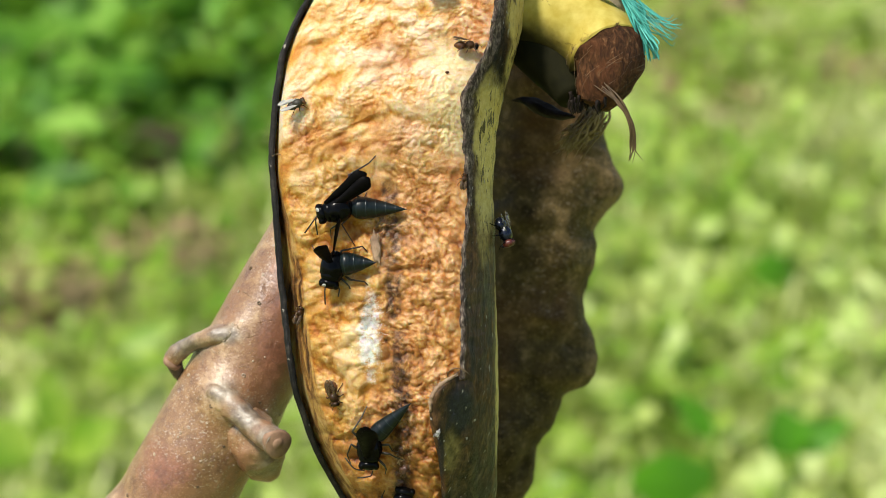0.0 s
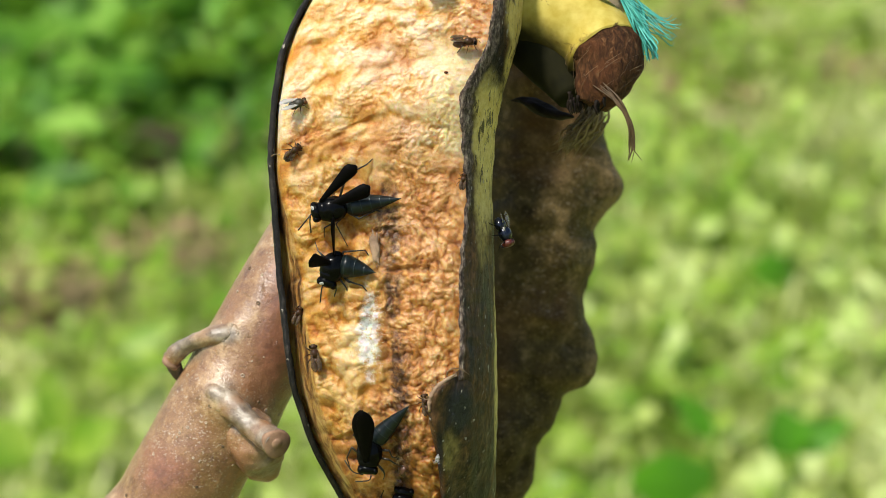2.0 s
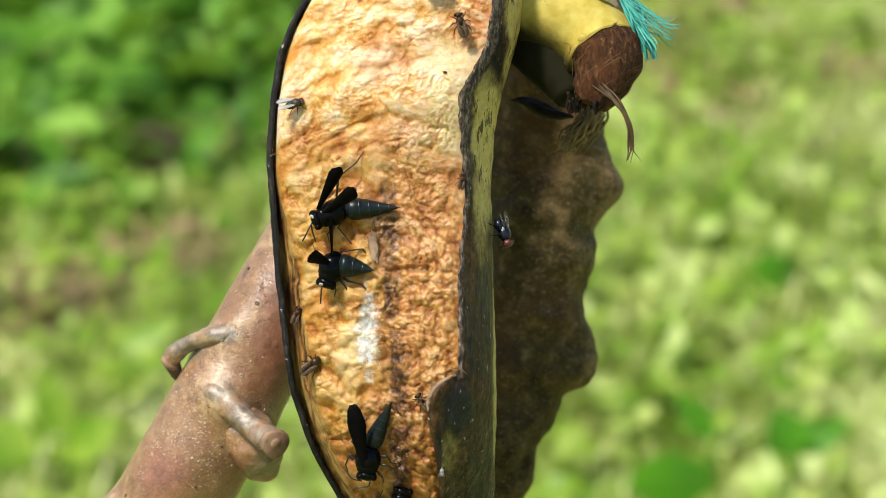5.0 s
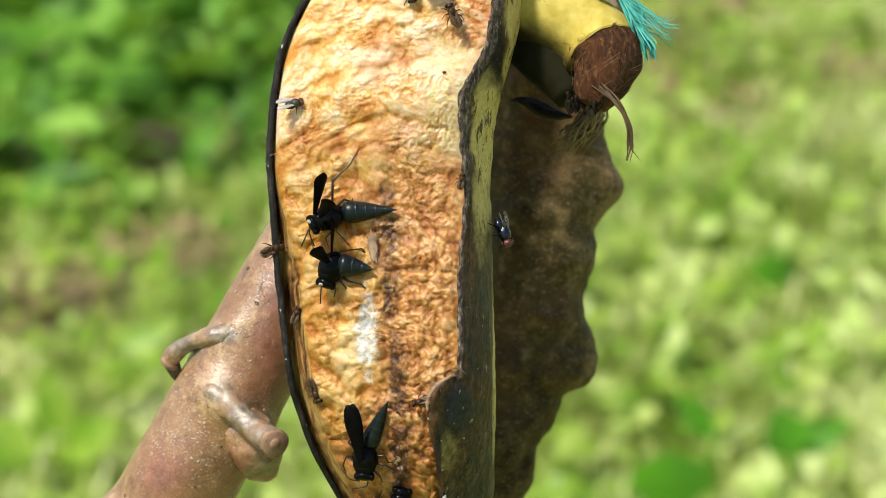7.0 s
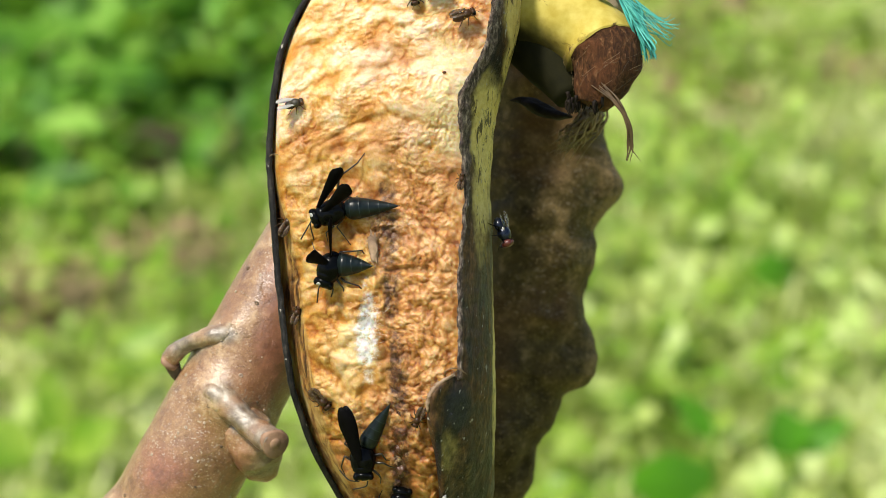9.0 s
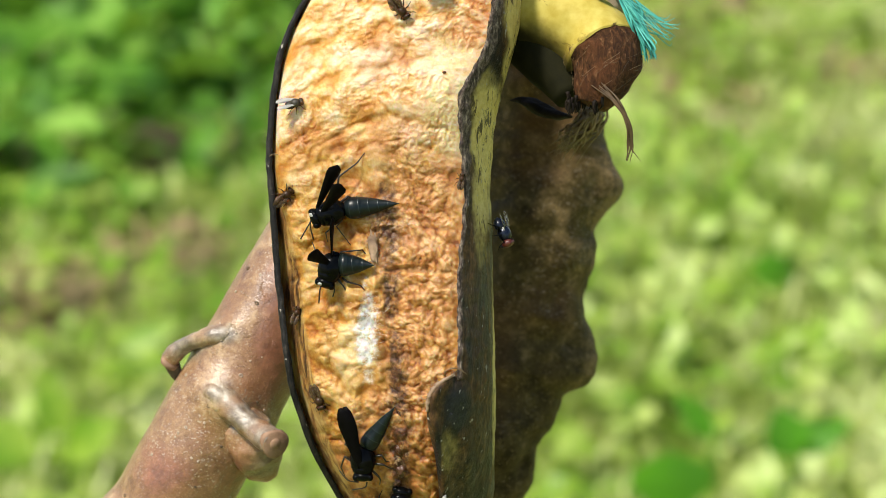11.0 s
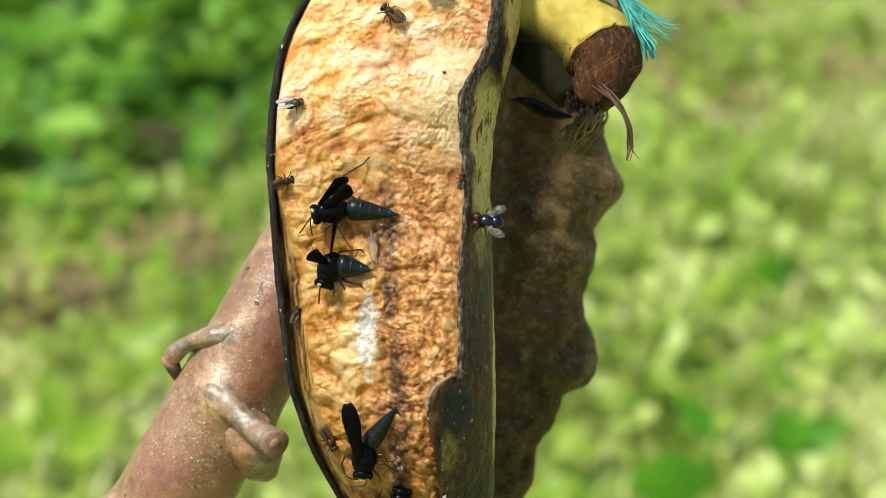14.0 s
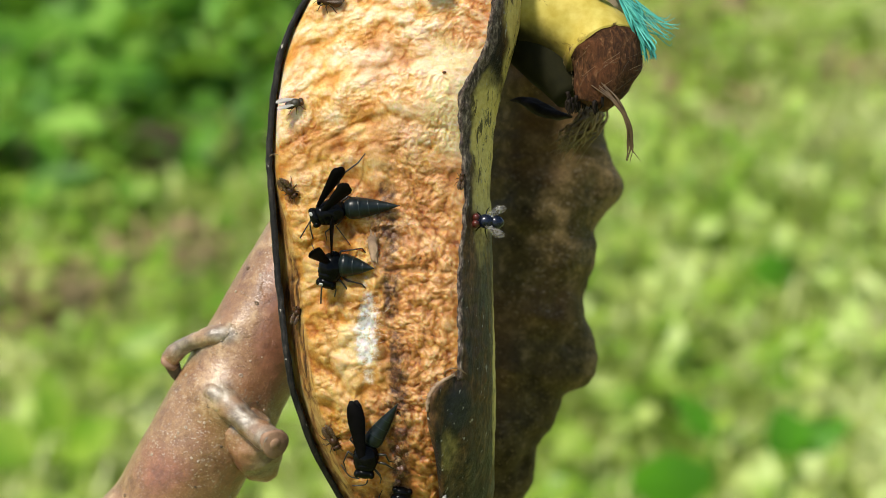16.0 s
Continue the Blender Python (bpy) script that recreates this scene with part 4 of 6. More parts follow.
def make_flesh(fruit):
    rows, n, backs = 860, 270, 8
    verts, faces, torn, pulp, inner = [], [], [], [], []
    for j in range(rows):
        z = TIP + 3 + (TOP - TIP - 8) * j / (rows - 1)
        rim = 0.9 + 3.6 * blend((18 - z) / 26) - 1.2 * blend((-38 - z) / 20)
        for k in range(n):
            s = k / (n - 1)
            x, y = front(s, z)
            edge = min(1, 12 * min(s, 1 - s))
            high, open_, soft = relief(x, z)
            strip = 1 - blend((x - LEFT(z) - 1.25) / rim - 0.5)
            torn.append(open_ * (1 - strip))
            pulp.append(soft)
            inner.append(strip)
            verts.append((x * MM, (y + 0.7 - high * (0.25 + 0.75 * edge) * (1 - 0.6 * strip)) * MM, z * MM))
        c, a, deep, phi = peel_ring(z, 2.4)
        for k in range(backs):
            t = -phi + (radians(180) + phi) * (k + 0.5) / backs
            torn.append(0.0)
            pulp.append(0.5)
            inner.append(0.0)
            verts.append(((c + a * math.cos(t)) * MM, max(0.002, deep * math.sin(t) * MM) + bend(z) * MM, z * MM))
    w = n + backs
    for j in range(rows - 1):
        for k in range(w):
            faces.append((j * w + k, j * w + (k + 1) % w, (j + 1) * w + (k + 1) % w, (j + 1) * w + k))
    faces += [tuple(range(w))[::-1], tuple(range((rows - 1) * w, rows * w))]
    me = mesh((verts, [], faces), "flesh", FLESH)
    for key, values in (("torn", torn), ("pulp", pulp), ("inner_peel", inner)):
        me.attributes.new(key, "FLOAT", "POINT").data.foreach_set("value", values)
    ob = new("flesh", me)
    ob.parent = fruit
    return tagged(ob, "torn orange and cream flesh with brown streaks")


def surface(x, z):
    """The depth at which an insect stands on the fruit at (x, z), in mm."""
    l, r = LEFT(z) + 1.5, OPEN(z) + 0.4
    if x > r - 1:
        c, a, deep, phi = peel_ring(z, 0)
        return bend(z) - deep * math.sqrt(max(0.0, 1 - min(1, ((x - c) / a) ** 2))) - 0.3
    if x < l:
        return bend(z) - 0.8
    return front((x - l) / (r - l), z)[1] - 0.9


def neck_material():
    n = Nodes("yellow_neck_peel", 0.6, 0.0, 0.15)
    fine, wide = n.noise(300, 5), n.noise(50, 4)
    c = n.mix(n.fit(wide, 0.3, 0.7), n.ramp(fine, [(0.3, (0.42, 0.29, 0.036)), (0.7, (0.56, 0.42, 0.09))]), n.ramp(fine, [(0.3, (0.36, 0.29, 0.045)), (0.7, (0.52, 0.44, 0.11))]))
    # the underside's shade is put into the colour along with blackened peel
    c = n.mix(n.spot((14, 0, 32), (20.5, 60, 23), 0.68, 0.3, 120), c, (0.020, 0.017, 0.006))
    c = n.mix(n.fit(n.noise(160, 5, 0.6, n.place((1, 1, 1), (1, 4, 2)), 1.0), 0.60, 0.70), c, (0.06, 0.035, 0.012))
    n.bump(fine, 0.25, 0.0002)
    return n.done(c)


def make_neck(fruit):
    path = curve([(3.0, 10.0, 86.0), (8.0, 11.0, 72.0), (13.5, 10.0, 61.0), (20.0, 8.0, 55.0), (26.5, 5.5, 51.4), (31.5, 3.0, 48.6), (34.4, 1.0, 46.0), (36.0, -1.0, 43.2)], 64)
    neck = part("neck", tube(bmesh.new(), path, spread([11.4, 11.4, 11.4, 11.2, 10.8, 10.2, 9.4, 8.9, 8.7, 8.8, 9.1], 64), 48, up=(0, -1, 0), shape=lambda i, a: 1 + 0.03 * math.cos(3 * a + 1) + 0.03 * noise.noise(Vector((math.cos(a), math.sin(a), i * 0.1)))), neck_material(), fruit, "yellow neck with its blackened, shaded underside coloured in")
    # dark ridge added below the neck to widen its shaded underside
    part("neck_keel", tube(bmesh.new(), curve([(14.0, 14.0, 56.0), (20.6, 9.0, 47.6), (25.6, 5.0, 40.6), (29.0, 1.0, 33.6)], 24), spread([8.0, 7.6, 6.4, 3.6], 24), 28), KEEL, fruit, "blackened underside of the neck with its shade coloured in")
    tear = lambda i, a: 1 + 0.06 * noise.noise(Vector((math.cos(a) * 2, math.sin(a) * 2, i * 0.2))) + 0.05 * noise.noise(Vector((math.cos(a) * 9, math.sin(a) * 9, i * 0.25)))
    axis = curve([(34.9, 0.4, 45.2), (36.0, -1.0, 43.2), (36.2, -2.8, 39.8), (34.8, -4.0, 35.8), (33.0, -4.4, 31.6)], 32)
    girth = spread([7.8, 8.5, 8.6, 8.4, 7.7, 6.8, 5.9, 5.0, 3.6], 32)
    cap = part("cut_crown", tube(bmesh.new(), axis, girth, 56, up=(0, 0, 1), shape=tear), CROWN, fruit, "brown fibrous broken crown")
    rnd = random.Random(5)
    for k in range(48):
        i, a, drift = rnd.randint(4, 24), rnd.uniform(0, 6.283), rnd.gauss(0, 0.05)
        pts = []
        for s in range(5):
            q = min(30, i + s * rnd.choice((1, 1, 2)))
            d = (axis[q + 1] - axis[q - 1]).normalized()
            side = d.cross(Vector((0, 0, 1))).normalized()
            pts.append(axis[q] + (side * math.cos(a + drift * s) + side.cross(d) * math.sin(a + drift * s)) * (girth[q] * 1.06 + 0.2 * math.sin(s)))
        part("crown_fibre", tube(bmesh.new(), curve(pts, 8), spread([0.03, 0.035, 0.012], 8), 4), FIBRE if k % 3 == 0 else STRAND, cap)
    # dark shaggy fringe under the crown
    for k in range(26):
        at = Vector((rnd.uniform(27.5, 37.2), rnd.uniform(-9, -1), 31.8 + rnd.gauss(0, 0.8)))
        part("fringe_fibre", tube(bmesh.new(), curve([at + Vector((0, 0, 1)), at + Vector((rnd.gauss(0, 0.2), 0, -0.6)), at + Vector((rnd.gauss(-0.2, 0.4), 0, rnd.uniform(-2.0, -1.0)))], 6), spread([0.5, 0.3, 0.04], 6), 5), DRIED, cap)
    # the dry strands that hang from the crown
    for k in range(7):
        w = lambda s: rnd.gauss(0, s)
        bm = tube(bmesh.new(), curve([(35.2 + w(0.9), -10.0 + w(0.5), 35.4 + w(0.8)), (38.4 + w(0.35), -11.5 + w(0.4), 31.8 + w(0.35)), (40.8 + w(0.35), -11, 27.2 + w(0.5)), (41.3 + w(0.5), -9, 22.8), ((43.4 if k == 0 else 40.6) + w(0.6), -8, 19.4 + w(1.0))], 18), spread([0.10, 0.26, 0.24, 0.16, 0.05], 18), 6)
        part("dry_strand", bm, STRAND, fruit, "brown dry hanging fibre")
    bm = tube(bmesh.new(), curve([(15.9, 26.0, 34.3), (19.0, 24.0, 34.1), (22.5, 22.0, 32.5), (25.9, 18.0, 30.6), (29.4, 12.0, 29.9)], 24), spread([0.2, 1.5, 2.9, 3.1, 2.2, 0.6], 24), 18, 0.5, shape=lambda i, a: 1 + 0.35 * noise.noise(Vector((math.cos(a) * 2, math.sin(a) * 2, i * 0.22))))
    part("dried_bract", bm, DRIED, fruit, "black dried bract")
    for k in range(70):
        g = lambda s: rnd.gauss(0, s)
        drop = Vector((1.4 + g(1.4), 30 + g(3), 1.0 + g(0.9)))
        bm = tube(bmesh.new(), curve([Vector((34.4, 6.0, 31.0)) + drop, Vector((33.2, 9.0, 28.2)) + drop + Vector((g(0.8), g(1), g(0.6))), Vector((31.0, 12.0, 26.0)) + drop + Vector((g(0.8), g(1), g(0.8))), Vector((28.0, 16.0, 23.8)) + drop + Vector((g(1.4), g(1), g(1.2)))], 10), spread([0.28, 0.36, 0.28, 0.08], 10), 5, 0.7)
        part("torn_husk", bm, PALE_HUSK, fruit, "pale torn husk fibre")


def make_flap(fruit):
    """The curled lobe of peel that folds over the lower flesh."""
    bm = bmesh.new()
    rows, n = 60, 26
    last = None
    out = profile([(-24.9, 5.5), (-27.4, 2.0), (-28.9, -0.8), (-31.1, -2.5), (-33.6, -3.0), (-37.4, -2.8), (-41.1, -2.0), (-44.9, -1.1), (-51.1, -0.4), (-57.4, -0.2)], 0.8)
    for j in range(rows):
        z = -24.8 - 33.0 * j / (rows - 1)
        x0, x1 = out(z), RIGHT(z) - 2.5
        ring = []
        for side in (0, 1):
            for k in (range(n) if side == 0 else range(n - 1, -1, -1)):
                s = k / (n - 1)
                x = x0 + (x1 - x0) * s
                c, a, deep, phi = peel_ring(z, 0)
                y = bend(z) - deep * math.sqrt(max(0.0, 1 - ((x - c) / a) ** 2)) - 0.9 * blend(j / 10) * blend((1 - s) / 0.4) + 1.3 * (1 - blend(j / 7)) + 1.2 * (1 - blend((1 - s) / 0.3)) - 1.5 * blend(j / 10) * math.exp(-((s - 0.14) / 0.13) ** 2) + 2.2 * max(0, 1 - s / 0.08) * 0.5
                y -= 0.5 * noise.noise(Vector((s * 3, 1, z * 0.2)))
                ring.append(bm.verts.new(Vector((x, y + 1.2 * side, z)) * MM))
        if last:
            for k in range(len(ring)):
                bm.faces.new((last[k], last[(k + 1) % len(ring)], ring[(k + 1) % len(ring)], ring[k]))
        else:
            bm.faces.new(ring[::-1])
        last = ring
    bm.faces.new(last)
    flap = part("peel_flap", bm, PEEL, fruit, "curled dark lobe of peel with a dry edge")
    edge = []
    for k in range(24):
        z = -26.8 - 8 * k / 23
        x = out(z) + 0.25
        c, a, deep, phi = peel_ring(z, 0)
        edge.append((x, bend(z) - deep * math.sqrt(max(0.0, 1 - ((x - c) / a) ** 2)) - 0.9 + 0.25 * noise.noise(Vector((0, 0, z))), z))
    part("dry_edge", tube(bmesh.new(), edge, spread([0.25, 0.55, 0.45, 0.5, 0.25], 24), 9, shape=lambda i, a: 1 + 0.5 * noise.noise(Vector((i * 0.7, a, 2)))), FLAKE, flap, "dry tan edge")
    rnd = random.Random(17)
    for k in range(22):
        at = Vector(edge[rnd.randint(0, 16)])
        tip = at + Vector((rnd.gauss(-0.5, 0.6), -rnd.uniform(0.0, 0.6), rnd.gauss(0.5, 0.6)))
        part("edge_fibre", tube(bmesh.new(), curve([at, (at + tip) / 2 + Vector((rnd.gauss(0, 0.25), 0, rnd.gauss(0, 0.25))), tip], 6), spread([0.10, 0.07, 0.03], 6), 5), FLAKE if k % 2 else FIBRE, flap)
    for k in range(5):
        d = k * 0.35
        bm = tube(bmesh.new(), curve([(1.3, -17.0, -28.1), (1.0, -18.5, -26.8), (1.9, -19.0, -25.8), (3.4, -18.5, -25.6), (4.4 + d, -17.5 + 0.2 * k, -25.6 - d)], 12), spread([0.16, 0.12, 0.05], 12), 5)
        part("peel_thread", bm, FIBRE, flap)


def make_fruit():
    fruit = thing("ripe_plantain", "opened overripe plantain with blackened peel and orange flesh", "fruit")
    make_peel(fruit)
    make_flesh(fruit)
    make_flap(fruit)
    make_neck(fruit)
    x, z = 0.9, 38.1
    part("dark_fleck", blob(bmesh.new(), (x, surface(x, z) + 0.3, z), (0.45, 0.3, 0.3), rough=0.3), HUSK, fruit)
    x, z = -14.5, 0.1
    bm = blob(bmesh.new(), (x, surface(x, z) + 0.2, z), (0.95, 0.5, 3.4), tilt=-6, rough=0.55, seg=28, rings=22)
    part("dry_flake", bm, FLAKE, fruit, "pale dried flake of flesh")
    rnd = random.Random(21)
    hairs = bmesh.new()
    for k in range(900):
        x, z = rnd.gauss(-15.9, 1.2), rnd.triangular(-28, -9, -18)
        at = Vector((x, surface(x, z) + 0.5, z))
        tip = at + Vector((rnd.gauss(0, 0.7), -rnd.uniform(0.2, 0.9), rnd.gauss(0, 0.6)))
        tube(hairs, [at, (at + tip) / 2 + Vector((rnd.gauss(0, 0.2), 0, rnd.gauss(0, 0.2))), tip], [0.025, 0.02, 0.01], 3)
    tagged(part("mould_hair", hairs, MOULD, fruit, "fine white mould threads"), "fine white mould threads", kind="stuff")
    for x, z, r in ((-8.8, -35.5, 0.8), (-8.3, -40.0, 0.9), (-9.0, -43.6, 0.7), (-8.4, -48.4, 1.1), (-9.6, -50.6, 1.0)):
        part("brown_clot", blob(bmesh.new(), (x, surface(x, z) + 1.5, z), (r * 1.0, r * 0.8, r * 1.5), rough=0.5, seg=22, rings=16), CLOT, fruit, "wet dark brown clot of seeds")
    part("rim_thread", tube(bmesh.new(), curve([(-37.7, -1.0, 18.8), (-37.8, -3.0, 20.2), (-36.3, -4.0, 20.9), (-34.7, -5.0, 20.0), (-34.8, -5.0, 18.7)], 14), spread([0.12, 0.1, 0.05], 14), 5), FIBRE, fruit)
    return fruit


FRUIT = make_fruit()


def make_twine():
    ob = thing("green_twine", "frayed turquoise plastic twine tied round the fruit neck", "twine")
    rnd = random.Random(8)
    part("loop", tube(bmesh.new(), curve([(28.6, -6.0, 63.3), (35.5, -4.0, 58.5), (40.0, 8.0, 57.4), (36.2, 30.0, 65.7), (26.0, 22.0, 70.0), (22.1, 4.0, 70.6), (28.6, -6.0, 63.3)], 40), 1.2, 8), TWINE, ob)
    for k in range(56):
        g = lambda s: rnd.gauss(0, s)
        far = k % 3 == 0
        end = Vector((49.0, -4.0, 47.4) if far else (45.6, -4.0, 45.0)) + Vector((g(1.3), g(1.5), g(1.5)))
        mid = Vector((44.4, -4.0, 51.8) if far else (42.8, -4.0, 51.0)) + Vector((g(0.9), g(1.0), g(0.8)))
        curl = end + Vector((rnd.uniform(0.6, 2.4), g(0.6), rnd.uniform(-1.2, 0.9))) if far else end + Vector((rnd.uniform(-0.2, 0.8), g(0.4), rnd.uniform(-1.6, -0.4)))
        wide = 0.13 if far else rnd.uniform(0.12, 0.36)
        part("strand", tube(bmesh.new(), curve([Vector((39.2, -3.0, 57.6)) + Vector((g(0.8), g(0.8), g(0.5))), mid, end, curl], 14), spread([wide, wide, wide * 0.8, wide * 0.4], 14), 6, 0.4, up=(0, -1, 0)), TWINE, ob)
    return ob


TWINE_TIE = make_twine()


# ---- insects: each is built pointing along +x, with its back towards +z, in mm ----
def wing_mesh(length, width, blunt=0.75, sag=0.0):
    """A thin long wing from its root at the origin back along -x, widest near its rounded end."""
    bm = bmesh.new()
    n = 12
    rows = []
    for i in range(n + 1):
        s = i / n
        w = width * (0.24 + 0.76 * min(1, s / blunt))
        if s > blunt:
            w *= math.sqrt(max(0.03, 1 - ((s - blunt) / (1 - blunt)) ** 2))
        lead, trail = w * 0.38, -w * 0.62
        z = sag * length * s * s
        rows.append([bm.verts.new(Vector((-length * s, y, z + (0.03 if y > 0 else 0.0) + h)) * MM) for y, h in ((lead, 0), (0, 0.10 * w), (trail, 0), (trail, -0.05), (0, 0.10 * w - 0.05), (lead, -0.05))])
    for a, b in zip(rows, rows[1:]):
        for k in range(6):
            bm.faces.new((a[k], a[(k + 1) % 6], b[(k + 1) % 6], b[k]))
    bm.faces.new(rows[0][::-1])
    bm.faces.new(rows[-1])
    return bm


def leg(ob, root, knee, ankle, foot, thick, material):
    pts = curve([root, knee], 4)[:-1] + curve([knee, ankle], 5)[:-1] + curve([ankle, foot], 5)
    part("leg", tube(bmesh.new(), pts, spread([thick, thick * 1.25, thick * 0.8, thick * 0.75, thick * 0.5, thick * 0.4], len(pts)), 6), material, ob)


def feeler(ob, root, elbow, tip, thick, material):
    part("antenna", tube(bmesh.new(), curve([root, elbow, tip], 9), spread([thick, thick * 0.9, thick], 9), 6), material, ob)


def gaster_mesh(length, half):
    """A drop-shaped banded rear body with a sharp end, from its stalk at the origin back along -x."""
    n = 54
    pts, radii = [], []
    for i in range(n):
        s = i / (n - 1)
        r = half * 1.02 * min(1, math.sin(min(1.0, s / 0.24) * math.pi / 2) ** 0.6) * max(0.03, 1 - max(0.0, (s - 0.12) / 0.88) ** 1.55)
        r *= 1 + 0.028 * (((s * 6.2) % 1) ** 3)
        pts.append((-length * s, 0, -0.3 * half * math.sin(math.pi * s)))
        radii.append(max(r, 0.06))
    return tube(bmesh.new(), pts, radii, 26, 0.94)


def make_wasp(label, length, half, wing, legs, feelers, seed, pale=False):
    """A black social wasp with a long pointed rear body; returns the thing and the parts that move on it."""
    ob = thing("black_wasp", label, "wasp", group="black wasps on the fruit")
    rnd = random.Random(seed)
    bm = blob(bmesh.new(), (0, 0, 0.4), (3.4, 2.85, 2.4), rough=0.08, seg=24, rings=16)
    blob(bm, (1.9, 0, 0.5), (1.7, 2.35, 1.9), seg=20, rings=12)
    blob(bm, (-2.2, 0, 0.5), (1.5, 1.6, 1.2), seg=16, rings=10)
    for s in (-1, 1):
        blob(bm, (0.9, s * 1.85, 1.0), (0.8, 0.45, 0.5), seg=12, rings=8)
    part("thorax", bm, BLACK, ob)
    head = part("head", blob(bmesh.new(), (3.5, 0, 0.2), (1.25, 2.25, 1.85), seg=22, rings=14, rough=0.04), BLACK, ob)
    for s in (-1, 1):
        part("eye", blob(bmesh.new(), (3.8, s * 1.55, 0.5), (0.85, 0.75, 1.2), seg=14, rings=10), BLACK, head)
    if pale:
        part("pale_patch", blob(bmesh.new(), (3.95, -0.7, 1.05), (0.5, 1.0, 0.8), turn=24, seg=12, rings=8, rough=0.1), FACE, head, "pale silvery patch on the head")
    part("stalk", tube(bmesh.new(), curve([(-1.8, 0, 0.1), (-2.6, 0, 0.2), (-3.4, 0, 0.1)], 8), spread([1.3, 0.8, 1.2], 8), 10), BLACK, ob)
    gaster = part("abdomen", gaster_mesh(length, half), BLUE_BLACK, ob, "blue-black pointed abdomen", pose(-2.1 * MM, 0, 0.1 * MM))
    wings = []
    for s in (-1, 1):
        bm = wing_mesh(wing, 3.3 if wing < 13 else 3.9, 0.84 if wing < 13 else 0.68)
        if s > 0:
            bmesh.ops.scale(bm, vec=(1, -1, 1), verts=bm.verts)
        wings.append(part("wing", bm, DARK_WING, ob, "smoky black wing", pose(1.4 * MM, s * 1.9 * MM, 1.7 * MM)))
    for l in legs:
        leg(ob, *l, 0.24, WASP_LEG)
    for f in feelers:
        feeler(ob, *f, 0.17, WASP_LEG)
    return ob, gaster, wings


def make_bee(label="small reddish-brown stingless bee feeding on the flesh", shell=None, size=1.0, wings=None, spread_deg=-5):
    """A small bee or bee-like fly."""
    ob = thing("small_bee", label, "bee", group="small bees on the fruit")
    k = size
    shell = shell or BEE_BROWN
    part("thorax", blob(bmesh.new(), (0.3 * k, 0, 0.2), (1.15 * k, 1.0 * k, 0.95 * k), rough=0.08), shell, ob)
    head = part("head", blob(bmesh.new(), (1.75 * k, 0, 0.0), (0.62 * k, 0.98 * k, 0.85 * k)), shell, ob)
    for s in (-1, 1):
        part("eye", blob(bmesh.new(), (1.85 * k, s * 0.72 * k, 0.1 * k), (0.4 * k, 0.33 * k, 0.6 * k), seg=10, rings=8), BLACK, head)
    n = 22
    pts = [(-0.6 * k - 2.7 * k * i / (n - 1), 0, -0.1 * k - 0.25 * k * (i / (n - 1)) ** 2) for i in range(n)]
    radii = [k * 1.12 * max(0.08, math.sin(math.pi * (0.12 + 0.86 * i / (n - 1))) ** 0.7) * (1 + 0.05 * ((i / n * 5) % 1)) for i in range(n)]
    part("abdomen", tube(bmesh.new(), pts, radii, 14, 0.85), BEE_AMBER if shell is BEE_BROWN else shell, ob)
    for s in (-1, 1):
        bm = wing_mesh(4.1 * k, 1.4 * k, 0.6)
        if s > 0:
            bmesh.ops.scale(bm, vec=(1, -1, 1), verts=bm.verts)
        part("wing", bm, wings or AMBER_WING, ob, "thin brownish wing", pose(0.3 * k * MM, s * 0.7 * k * MM, (0.95 * k + 0.12 * s) * MM, s * 12, 6, -s * spread_deg))
    for s in (-1, 1):
        leg(ob, (0.8 * k, s * 0.5 * k, -0.4 * k), (1.5 * k, s * 1.3 * k, 0.1 * k), (1.9 * k, s * 1.8 * k, -0.8 * k), (2.3 * k, s * 1.9 * k, -1.2 * k), 0.13 * k, shell)
        leg(ob, (0.2 * k, s * 0.6 * k, -0.5 * k), (0.2 * k, s * 1.7 * k, 0.2 * k), (-0.2 * k, s * 2.3 * k, -0.8 * k), (-0.4 * k, s * 2.6 * k, -1.2 * k), 0.13 * k, shell)
        leg(ob, (-0.4 * k, s * 0.6 * k, -0.5 * k), (-1.2 * k, s * 1.6 * k, 0.3 * k), (-2.0 * k, s * 2.0 * k, -0.7 * k), (-2.5 * k, s * 2.1 * k, -1.2 * k), 0.15 * k, shell)
        feeler(ob, (2.2 * k, s * 0.25 * k, 0.2 * k), (2.6 * k, s * 0.6 * k, 0.5 * k), (3.1 * k, s * 0.9 * k, 0.1 * k), 0.06 * k, shell)
    return ob


